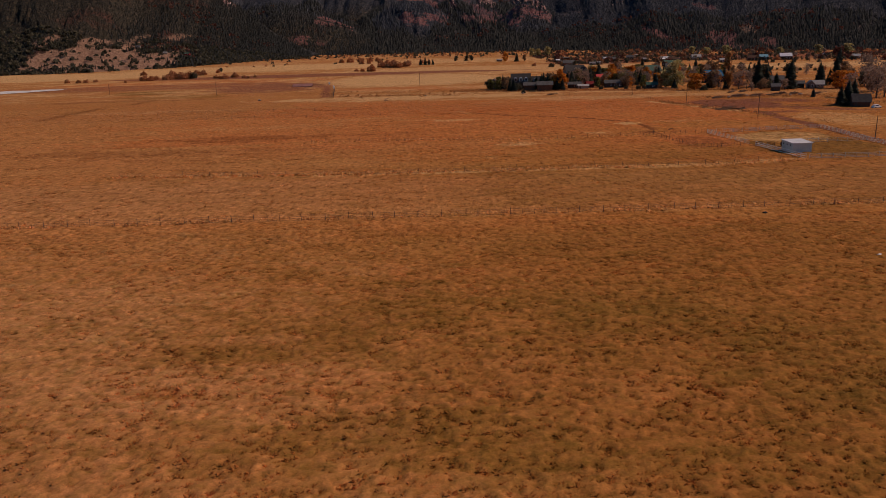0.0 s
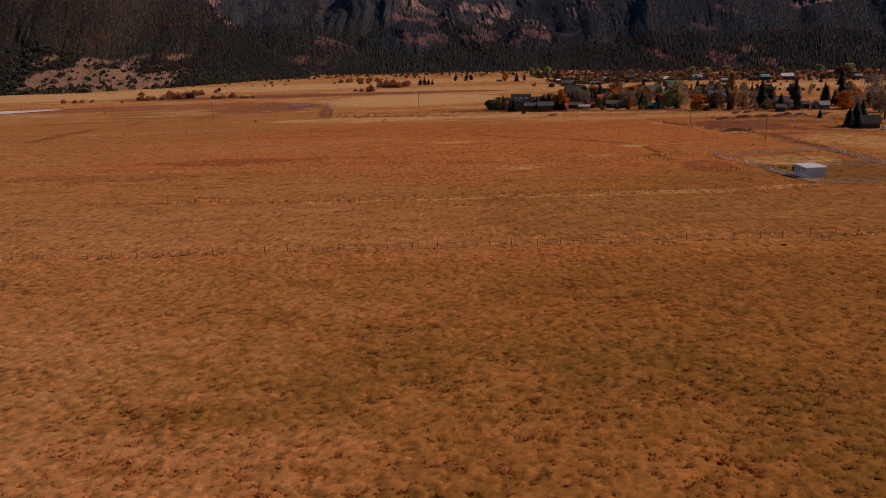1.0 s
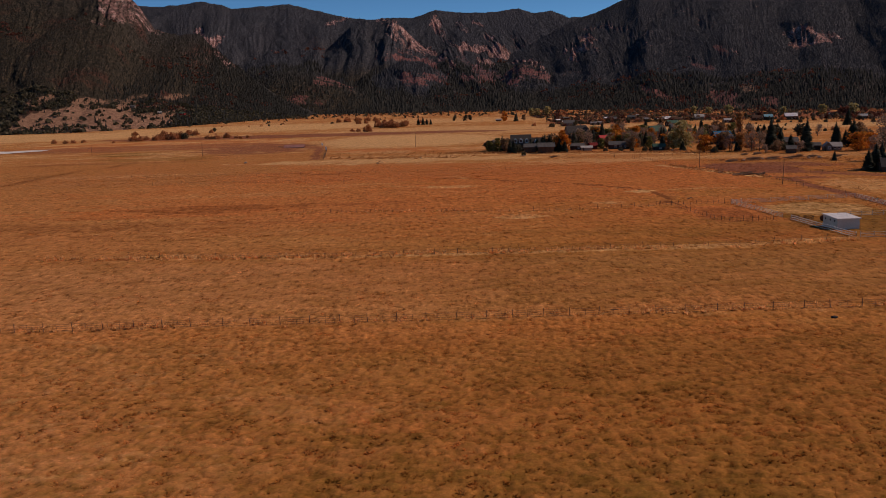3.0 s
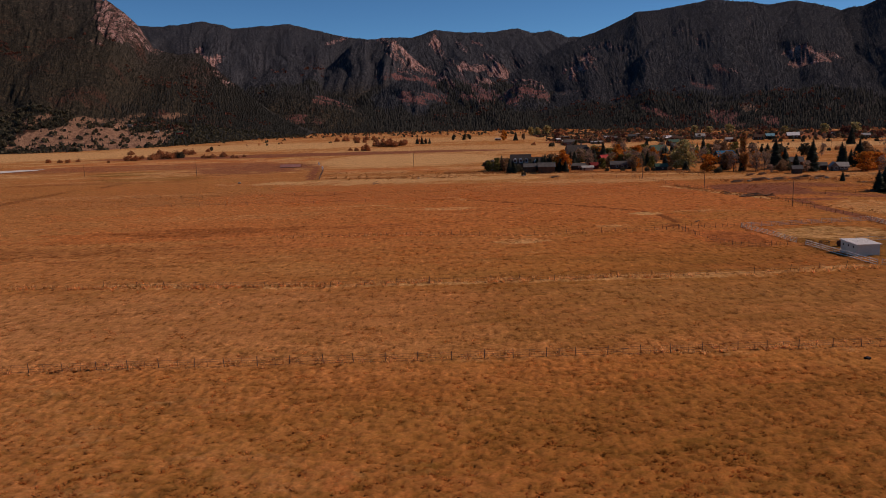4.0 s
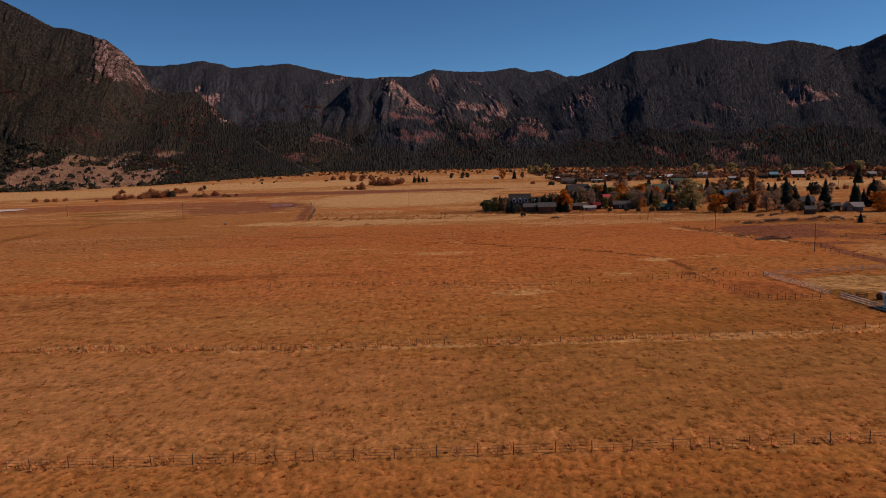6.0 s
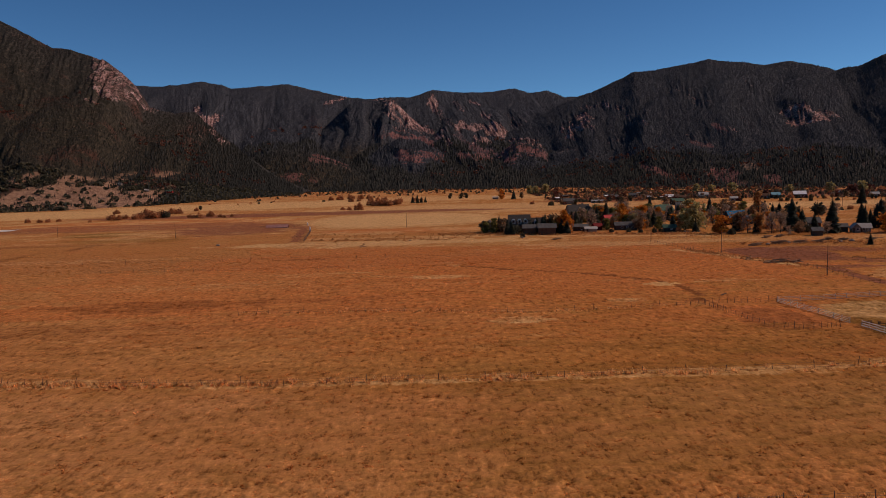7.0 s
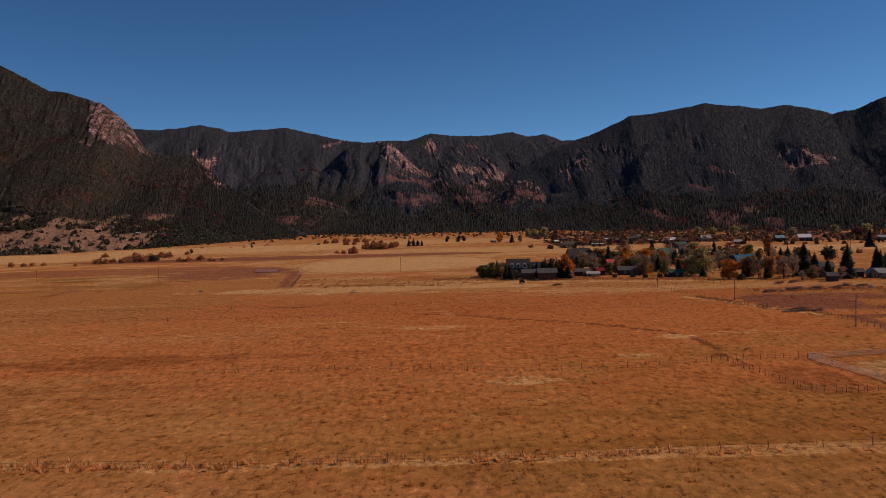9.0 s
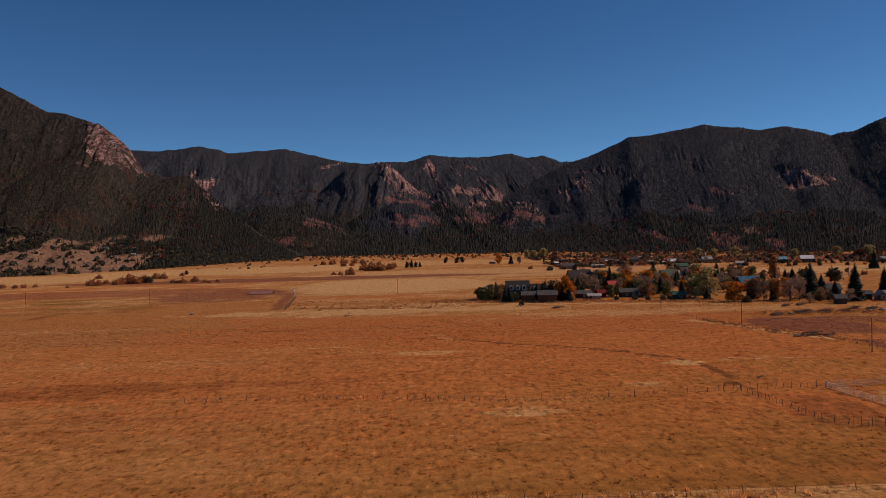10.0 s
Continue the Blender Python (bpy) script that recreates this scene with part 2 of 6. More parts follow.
MAT_OLIVE = leafy("olive_leaves", [(0.27, 0.21, 0.075), (0.42, 0.33, 0.125), (0.54, 0.42, 0.18)])
MAT_DULL = leafy("russet_leaves", [(0.19, 0.110, 0.060), (0.29, 0.170, 0.088), (0.40, 0.235, 0.120)])
MAT_TWIG = leafy("bare_twigs", [(0.22, 0.145, 0.10), (0.33, 0.22, 0.15), (0.45, 0.31, 0.21)])
MAT_POPLAR = leafy("poplar_leaves", [(0.34, 0.14, 0.045), (0.48, 0.21, 0.065), (0.60, 0.29, 0.10)])
MAT_WILLOW = leafy("willow_scrub", [(0.36, 0.135, 0.055), (0.48, 0.195, 0.080), (0.58, 0.265, 0.115)])
MAT_REDOAK = leafy("red_oak_scrub", [(0.10, 0.034, 0.024), (0.16, 0.052, 0.034), (0.22, 0.090, 0.056)])
MAT_WEED = leafy("sage_weeds", [(0.28, 0.11, 0.036), (0.44, 0.19, 0.066), (0.62, 0.32, 0.12)])
MAT_BARK = simple("bark", (0.07, 0.05, 0.035), (0.14, 0.10, 0.07), 3, 0.95)
MAT_POST = simple("weathered_post", (0.12, 0.07, 0.045), (0.24, 0.145, 0.095), 2.5, 0.9)
MAT_WIRE = simple("fence_wire", (0.10, 0.085, 0.075), (0.18, 0.15, 0.13), 4, 0.6, 0.6)
MAT_PIPE = simple("grey_pipe", (0.66, 0.58, 0.42), (0.80, 0.72, 0.54), 1.5, 0.7, 0.0)
MAT_WHITE = simple("white_paint", (0.76, 0.70, 0.63), (0.88, 0.82, 0.75), 0.8, 0.6)
MAT_SHEDWALL = simple("shed_sheet", (0.58, 0.53, 0.42), (0.70, 0.64, 0.52), 0.5, 0.5, 0.0, 0.3)
MAT_DARKHOLE = simple("dark_opening", (0.012, 0.011, 0.010), (0.022, 0.020, 0.018), 2)
MAT_RUSTY = simple("rusty_steel", (0.10, 0.035, 0.02), (0.22, 0.08, 0.04), 2.5, 0.8, 0.2)
MAT_BLACKTUB = simple("black_rubber", (0.015, 0.015, 0.016), (0.035, 0.033, 0.032), 3, 0.6)
MAT_LOG = simple("grey_logs", (0.20, 0.115, 0.066), (0.36, 0.215, 0.125), 1.5, 0.95)
MAT_STONE = simple("field_stone", (0.22, 0.16, 0.12), (0.38, 0.29, 0.22), 1.2, 0.95, bumps=0.6, dist=0.1)
MAT_ROADPALE = simple("pale_road", (0.60, 0.53, 0.44), (0.74, 0.67, 0.58), 0.2, 0.9)
MAT_BROWNWALL = simple("brown_boards", (0.085, 0.042, 0.026), (0.14, 0.07, 0.043), 0.8, 0.85)
MAT_DARKWALL = simple("dark_boards", (0.065, 0.045, 0.034), (0.10, 0.072, 0.054), 0.8, 0.85)
MAT_GREYWALL = simple("grey_siding", (0.19, 0.145, 0.105), (0.28, 0.22, 0.165), 0.8, 0.8)
MAT_TANWALL = simple("tan_siding", (0.34, 0.25, 0.17), (0.46, 0.34, 0.24), 0.8, 0.8)
MAT_GREYROOF = simple("grey_roof", (0.085, 0.074, 0.066), (0.14, 0.125, 0.11), 0.8, 0.7)
MAT_DULLRED = simple("dull_red_boards", (0.16, 0.02, 0.02), (0.24, 0.035, 0.03), 0.8)
MAT_PALEROOF = simple("pale_metal_roof", (0.36, 0.32, 0.27), (0.48, 0.43, 0.37), 0.5, 0.55, 0.0)
MAT_DARKROOF = simple("dark_shingles", (0.055, 0.045, 0.038), (0.088, 0.072, 0.060), 1.0, 0.85)
MAT_REDROOF = simple("red_metal_roof", (0.42, 0.025, 0.025), (0.56, 0.045, 0.04), 0.6, 0.5)
MAT_BLUEROOF = simple("blue_metal_roof", (0.012, 0.10, 0.17), (0.02, 0.15, 0.24), 0.6, 0.5)
MAT_GREENROOF = simple("green_metal_roof", (0.045, 0.085, 0.055), (0.075, 0.13, 0.085), 0.6, 0.5)
MAT_TEALROOF = simple("teal_metal_roof", (0.16, 0.34, 0.36), (0.25, 0.45, 0.47), 0.6, 0.5)
MAT_TRIM = simple("white_trim", (0.66, 0.62, 0.55), (0.8, 0.76, 0.69), 1.0, 0.6)
MAT_GLASS, nt, b = material("window_glass", 0.08, 0.0, 0.5)
b.inputs["Base Color"].default_value = (0.02, 0.024, 0.03, 1)

# ---------------------------------------------------------------- mesh helpers
def fast_mesh(name, co, faces, mat=None, flat=True):
    """A mesh from arrays: co (n, 3), faces (m, k) with k corners each."""
    me = bpy.data.meshes.new(name)
    co, faces = np.asarray(co, np.float32), np.asarray(faces, np.int32)
    k = faces.shape[1]
    me.vertices.add(len(co))
    me.vertices.foreach_set("co", co.ravel())
    me.loops.add(faces.size)
    me.loops.foreach_set("vertex_index", faces.ravel())
    me.polygons.add(len(faces))
    me.polygons.foreach_set("loop_start", np.arange(0, faces.size, k, dtype=np.int32))
    me.update(calc_edges=True)
    if not flat:
        me.polygons.foreach_set("use_smooth", np.ones(len(faces), bool))
    if mat:
        me.materials.append(mat)
    return me


def set_attr(me, name, values):
    a = me.attributes.new(name, 'FLOAT', 'POINT')
    a.data.foreach_set("value", np.asarray(values, np.float32).ravel())


def finish(bm, name, mat, smooth_faces=False):
    me = bpy.data.meshes.new(name)
    bm.to_mesh(me)
    bm.free()
    me.materials.append(mat)
    if smooth_faces:
        for p in me.polygons:
            p.use_smooth = True
    return me


def part(name, data, mat, parent, label="", at=None):
    """One mesh object under a thing or a part; data is a bmesh or a ready mesh."""
    me = finish(data, name, mat) if isinstance(data, bmesh.types.BMesh) else data
    ob = new(name, me)
    ob.parent = parent
    if at is not None:
        ob.matrix_basis = at
    if label:
        tagged(ob, label)
    return ob


def thing(name, m, label, category, group="", kind=""):
    ob = new(name)
    ob.empty_display_size = 0.3
    ob.matrix_basis = m
    return tagged(ob, label, category, group, kind)


def box(bm, x0, y0, z0, x1, y1, z1, bevel=0.0):
    r = bmesh.ops.create_cube(bm, size=1.0)
    for v in r["verts"]:
        v.co = Vector(((x0 + x1) / 2 + v.co.x * (x1 - x0), (y0 + y1) / 2 + v.co.y * (y1 - y0), (z0 + z1) / 2 + v.co.z * (z1 - z0)))
    if bevel:
        edges = list({e for v in r["verts"] for e in v.link_edges})
        bmesh.ops.bevel(bm, geom=edges, offset=bevel, segments=1, affect='EDGES')
    return r["verts"]


def tube(bm, a, b, r0, r1, sides=6):
    """A tapered round bar from a to b."""
    a, b = Vector(a), Vector(b)
    d = (b - a).normalized()
    u = d.orthogonal().normalized()
    w = d.cross(u)
    rings = []
    for c, r in ((a, r0), (b, r1)):
        rings.append([bm.verts.new(c + (u * math.cos(2 * math.pi * i / sides) + w * math.sin(2 * math.pi * i / sides)) * r) for i in range(sides)])
    for i in range(sides):
        j = (i + 1) % sides
        bm.faces.new((rings[0][i], rings[0][j], rings[1][j], rings[1][i]))
    bm.faces.new(rings[1])
    bm.faces.new(list(reversed(rings[0])))


def leaves_mesh(name, centres, sizes, mat, rng, flatten=0.8):
    """Many small folded leaf clumps: two triangles each, turned at random."""
    n = len(centres)
    d1 = rng.normal(size=(n, 3))
    d1 /= np.linalg.norm(d1, axis=1)[:, None]
    d2 = np.cross(d1, rng.normal(size=(n, 3)))
    d2 /= np.linalg.norm(d2, axis=1)[:, None]
    s = np.asarray(sizes)[:, None]
    d1[:, 2] *= flatten
    fold = np.cross(d1, d2) * s * 0.35
    c = np.asarray(centres)
    co = np.stack([c - d1 * s, c + d2 * s * 0.8 + fold, c + d1 * s, c - d2 * s * 0.8 + fold], 1).reshape(-1, 3)
    idx = np.arange(n)[:, None] * 4
    faces = np.concatenate([idx + [0, 1, 2], idx + [0, 2, 3]], 0)
    return fast_mesh(name, co, faces, mat)


# ---------------------------------------------------------------- ground
gx = np.unique(np.concatenate([np.arange(-160, 161, 2.5), np.arange(-520, 521, 8.0), np.arange(-4400, 4401, 80.0)]))
gy = np.unique(np.concatenate([np.arange(-700, 0, 70.0), np.arange(0, 330, 2.5), np.arange(330, 720, 5.0), np.arange(720, 1500, 15.0), np.arange(1500, 4900, 100.0)]))
X, Y = np.meshgrid(gx, gy)
Z = lift(X, Y) + 0.5 * fbm(X / 60, Y / 60, 3) * smooth(20, 60, Y) + 0.25 * fbm(X / 9, Y / 9, 5, 3)
masks = {k: np.zeros_like(X) for k in ("rust", "dark", "green", "pale", "soil", "coarse", "wan")}
WARP = 1.0 * fbm(X / 22, Y / 9, 11, 5) + 0.5 * fbm(X / 5, Y / 3, 12, 3)


def growth(kind, x, y, rx, ry, amount=1.0, turn=0.0, rag=1.2):
    """A ragged oval patch of another growth on the ground."""
    c, s = math.cos(radians(turn)), math.sin(radians(turn))
    u = ((X - x) * c + (Y - y) * s) / rx
    w = (-(X - x) * s + (Y - y) * c) / ry
    d = np.sqrt(u * u + w * w) + WARP * rag
    masks[kind] = np.maximum(masks[kind], amount * smooth(1.15, 0.7, d))


def band(kind, x0, y0, x1, y1, half, amount=1.0, rag=1.0):
    """A ragged strip of another growth from one point to another."""
    dx, dy = x1 - x0, y1 - y0
    L = math.hypot(dx, dy)
    s = ((X - x0) * dx + (Y - y0) * dy) / L
    off = np.abs(-(X - x0) * dy + (Y - y0) * dx) / L
    d = np.maximum(off / half, np.maximum(-s, s - L) / half + 0.5) + WARP * rag
    masks[kind] = np.maximum(masks[kind], amount * smooth(1.2, 0.6, d))


masks["coarse"] += 1.0 * smooth(75, 150, Y)
masks["wan"] += 0.6 * smooth(45, -70, X + 60 * WARP) * smooth(20, 70, Y) * (1 - 0.5 * smooth(300, 420, Y))
masks["wan"] += 0.40 * smooth(128, 133, Y + 3 * WARP) * smooth(176, 165, Y + 6 * WARP)
masks["dark"] += 0.38 * smooth(129, 122, Y + 4 * WARP) * smooth(82, 100, Y + 14 * WARP)
masks["wan"] += 0.55 * smooth(108, 82, Y + 10 * WARP) * smooth(30, -40, X + 30 * WARP)
masks["green"] += 0.50 * smooth(108, 82, Y + 10 * WARP) * smooth(-30, 30, X + 30 * WARP) + 0.40 * smooth(129, 122, Y + 4 * WARP) * np.clip(0.9 + 1.2 * WARP, 0.2, 1.4)
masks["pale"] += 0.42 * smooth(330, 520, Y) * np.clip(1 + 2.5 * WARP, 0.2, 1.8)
# near pasture: rust growth to the right of the flight line, greener low spots, pale tops on the left
growth("rust", 45, 85, 60, 45, 0.55)
growth("rust", 10, 112, 80, 9, 0.3)
growth("rust", 70, 118, 40, 10, 0.2)
growth("green", 50, 72, 55, 34, 0.62)
growth("green", 45, 106, 50, 16, 0.7)
growth("pale", -45, 95, 45, 40, 0.3)
growth("green", 0, 160, 140, 34, 0.4)
growth("green", 70, 165, 80, 38, 0.6)
growth("green", -30, 150, 60, 8, 0.25)
# pale tall growth along the fence lines
band("pale", -75, 131, 75, 129, 1.6, 0.3, 0.8)
for (ax, ay), (bx, by) in zip(((-62, 179.5), (-21, 175.4), (24, 175.8), (65, 177.2)), ((-21, 175.4), (24, 175.8), (65, 177.2), (87, 180))):
    band("pale", ax, ay, bx, by, 2.0, 0.55, 1.0)
band("pale", -38, 233, 60, 224, 1.2, 0.2, 0.8)
# middle pasture
growth("rust", 0, 285, 135, 75, 0.62, 0, 0.7)
growth("rust", 10, 215, 90, 28, 0.45, 0, 0.7)
growth("rust", 5, 262, 110, 20, 0.72, 0, 0.8)
growth("rust", 70, 225, 25, 14, 0.6)
growth("dark", -62, 250, 46, 9, 0.6, 2, 1.6)
growth("rust", -70, 246, 60, 14, 0.8, 2, 1.2)
growth("dark", -95, 222, 45, 8, 0.55, 0, 1.6)
growth("dark", -20, 252, 22, 5, 0.5, 6, 1.6)
growth("green", -55, 205, 35, 14, 0.4)
growth("pale", 24, 220, 7, 2.5, 0.6)
growth("pale", 67, 265, 6, 4, 0.75)
growth("pale", 51, 241, 6, 2.6, 0.6)
growth("pale", 8, 290, 9, 4, 0.6)
growth("pale", -60, 285, 45, 8, 0.4, 4)
growth("rust", 20, 345, 120, 50, 0.75, 0, 0.8)
growth("pale", -75, 415, 28, 9, 0.8)
growth("pale", 0, 416, 65, 20, 0.75)
growth("pale", 90, 385, 60, 12, 0.6)
growth("dark", -190, 445, 60, 10, 0.6)
growth("green", -165, 470, 35, 22, 0.7)
growth("rust", -60, 335, 70, 10, 0.4)
# far fields
growth("pale", -20, 590, 75, 75, 1.0, 0, 0.5)
growth("pale", 40, 720, 170, 70, 0.7, 0, 0.6)
growth("pale", -190, 860, 170, 80, 1.0, 0, 0.5)
growth("pale", -420, 770, 210, 80, 1.0, 0, 0.5)
growth("pale", 0, 930, 160, 70, 0.7, 0, 0.8)
growth("rust", -200, 610, 130, 60, 0.8, 0, 0.6)
growth("pale", 300, 650, 140, 38, 0.8, 0, 0.6)
growth("rust", 300, 640, 140, 30, 0.35, 0, 0.6)
growth("soil", 140, 760, 100, 40, 0.35, 0, 0.8)
growth("pale", 160, 385, 60, 16, 0.5)
growth("green", 102, 208, 17, 26, 1.3, 0, 0.25)
growth("pale", 102, 219, 16, 12, 0.6, 0, 0.8)
growth("rust", 75, 216, 9, 13, 1.2, 0, 0.4)
growth("green", 72, 207, 7, 5, 0.6, 0, 0.5)
growth("dark", 75, 214, 9, 12, 0.6, 0, 0.5)
growth("green", 60, 192, 24, 8, 0.6, 0, 0.8)
growth("soil", -120, 690, 210, 30, 0.8, 0, 0.5)
growth("soil", -120, 545, 48, 62, 0.7, 0, 0.6)
growth("soil", -210, 580, 130, 42, 0.62, 0, 0.6)
growth("green", -195, 515, 26, 20, 0.95, 0, 0.6)
growth("dark", -90, 700, 130, 12, 0.55, 0, 0.8)
band("rust", -55, 492, 110, 500, 16, 0.8, 0.7)
band("dark", -50, 470, 60, 466, 3, 0.5, 0.9)
band("pale", -60, 448, 60, 440, 5, 0.6, 0.9)
band("rust", -70, 388, 110, 372, 12, 0.7, 0.8)
growth("rust", 60, 310, 90, 60, 0.8, 0, 0.8)
growth("rust", -110, 395, 70, 20, 0.3, 0, 0.8)
growth("pale", -140, 365, 50, 10, 0.45, 3, 0.9)
growth("pale", 40, 372, 40, 6, 0.45, -2, 0.9)
growth("pale", 85, 268, 16, 3, 0.5, 0, 0.9)
growth("pale", -30, 305, 22, 3, 0.5, 2, 0.9)
# bare ground: dirt lot, corral tracks, lane
growth("soil", 128, 328, 17, 27, 1.0, 12, 0.3)
growth("soil", 150, 340, 24, 12, 0.7, -20, 0.5)
growth("soil", 150, 300, 26, 7, 0.7, -35, 0.6)
band("soil", 124, 292, 121, 259, 2.6, 1.0, 0.4)
band("soil", 121, 262, 122, 240, 2.4, 1.0, 0.4)
band("soil", 122, 242, 121.5, 180, 2.4, 1.0, 0.4)
growth("pale", 140, 262, 18, 26, 0.55, 0, 0.6)
growth("soil", 131, 290, 12, 3, 0.8, 0, 0.5)
band("dark", 110, 312, 122, 292, 1.2, 0.9, 0.4)
band("soil", -80, 548, -65, 432, 3.6, 0.75, 0.5)
trail = [(2, 322), (17, 315), (29, 305), (43, 297), (57, 284), (68, 269), (71, 250), (66, 236)]
for (ax, ay), (bx, by) in zip(trail, trail[1:]):
    band("dark", ax, ay, bx, by, 1.4, 0.85, 0.7)
band("dark", 70, 246, 5, 262, 0.9, 0.5, 0.8)
band("dark", -120, 262, -30, 268, 0.9, 0.4, 0.8)
band("dark", -150, 330, 40, 352, 1.1, 0.5, 0.8)
band("dark", -58, 448, 12, 434, 2.0, 0.6, 0.9)
band("pale", 10, 452, 125, 418, 4.0, 0.6, 1.0)
band("dark", 12, 444, 120, 410, 1.4, 0.5, 0.9)
band("pale", -40, 300, 30, 288, 3.0, 0.4, 1.2)
band("dark", 10, 180, 86, 186, 1.6, 0.4, 1.2)
for (ax, ay), (bx, by) in zip(((-176, 335), (-177, 369), (-174, 399), (-167, 428), (-170, 450)), ((-177, 369), (-174, 399), (-167, 428), (-170, 450), (-172, 475))):
    band("dark", ax, ay, bx, by, 2.6, 0.75, 0.6)
    band("green", ax, ay, bx, by, 5.0, 0.5, 0.8)
band("dark", -110, 212, -59, 204, 0.8, 0.6, 0.9)
band("dark", -78, 161, -48, 157, 0.7, 0.5, 0.9)
band("dark", -70, 352, -20, 348, 1.0, 0.8, 0.8)
band("dark", -8, 358, 6, 341, 1.0, 0.7, 0.9)
band("pale", 8, 330, 14, 316, 3.0, 0.5, 0.9)
band("dark", -117, 238, -79, 236, 4.0, 0.45, 1.5)
band("dark", -69, 247, -35, 255, 3.5, 0.5, 1.5)
for i, (y, half, amount) in enumerate(((192, 2.0, 0.3), (208, 1.2, 0.35), (243, 1.5, 0.3), (276, 2.4, 0.35), (296, 1.6, 0.3), (327, 2.5, 0.35), (362, 3.0, 0.4), (380, 2.0, 0.35))):
    tilt = (-1) ** i * 5 + i
    band("pale", -130 + 22 * i, y - tilt, 20 + 14 * i, y + tilt, half, amount, 1.3)
    band("dark", -150 + 30 * i, y + 7 - tilt, -10 + 16 * i, y + 7 + tilt, half * 0.6, amount + 0.15, 1.3)
# rough brown ground among the far houses, and the weedy ditch bank before the near ones
band("soil", 130, 1010, 330, 860, 90, 0.45, 0.6)
band("soil", 300, 860, 560, 800, 100, 0.75, 0.6)
band("dark", 120, 960, 300, 830, 40, 0.3, 0.8)
growth("soil", 165, 815, 62, 75, 0.75, 0, 0.7)
growth("dark", 230, 800, 80, 50, 0.35, 0, 0.8)
band("dark", 6, 462, 120, 428, 4.0, 0.55, 0.9)
band("soil", 6, 456, 130, 420, 3.0, 0.55, 1.0)
band("pale", 6, 447, 130, 412, 3.0, 0.8, 0.9)
band("pale", 96, 352, 118, 296, 2.2, 0.85, 0.8)
band("pale", 118, 352, 190, 345, 2.5, 0.6, 0.9)
band("pale", -60, 420, 110, 395, 30, 0.42, 0.7)

nx, ny = len(gx), len(gy)
idx = np.arange(nx * ny).reshape(ny, nx)
quads = np.stack([idx[:-1, :-1], idx[:-1, 1:], idx[1:, 1:], idx[1:, :-1]], -1).reshape(-1, 4)
me = fast_mesh("ground", np.stack([X, Y, Z], -1).reshape(-1, 3), quads, MAT_GROUND, flat=False)
for key, values in masks.items():
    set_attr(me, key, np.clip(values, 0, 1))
tagged(new("ground", me), "dry autumn pasture of straw and rust coloured grass", "ground", kind="structure")


def mask_at(kind, x, y):
    """The growth mask of the ground at many places, by the nearest corner of its sheet."""
    i = np.clip(np.searchsorted(gy, y), 0, len(gy) - 1)
    j = np.clip(np.searchsorted(gx, x), 0, len(gx) - 1)
    return np.clip(masks[kind][i, j], 0, 1)


def floor_at(x, y):
    """Height of the ground sheet at a place, near enough to stand things on it."""
    return float(lift(x, y) + 0.5 * fbm(x / 60, y / 60, 3) * smooth(20, 60, y) + 0.25 * fbm(x / 9, y / 9, 5, 3))


# ---------------------------------------------------------------- mountains
def spread(points, n):
    """Points evenly spaced by number along a polyline."""
    p = np.array(points, float)
    s = np.concatenate([[0], np.cumsum(np.linalg.norm(np.diff(p[:, :2], axis=0), axis=1))])
    t = np.linspace(0, s[-1], n)
    return np.stack([np.interp(t, s, p[:, k]) for k in range(3)], 1), t


def ribs(phase):
    """Sharp ridges and round valleys, -0.5 to 0.5, one to each unit of phase."""
    f = phase - np.floor(phase)
    return 0.5 - np.abs(2 * f - 1) ** 1.4


def stroke_mask(px, pz, strokes, rag, wild=1.6):
    """How far each place lies under the strokes: (x0, z0, x1, z1, half width, amount) on the face of the slope."""
    out = np.zeros_like(px)
    for x0, z0, x1, z1, half, amount in strokes:
        dx, dz = x1 - x0, z1 - z0
        k = np.clip(((px - x0) * dx + (pz - z0) * dz) / (dx * dx + dz * dz + 1e-6), 0, 1)
        d = np.hypot(px - x0 - k * dx, pz - z0 - k * dz) / (half * 1.35 + 2.0) + rag * wild
        out = np.maximum(out, amount * smooth(1.3, 0.4, d))
    return out


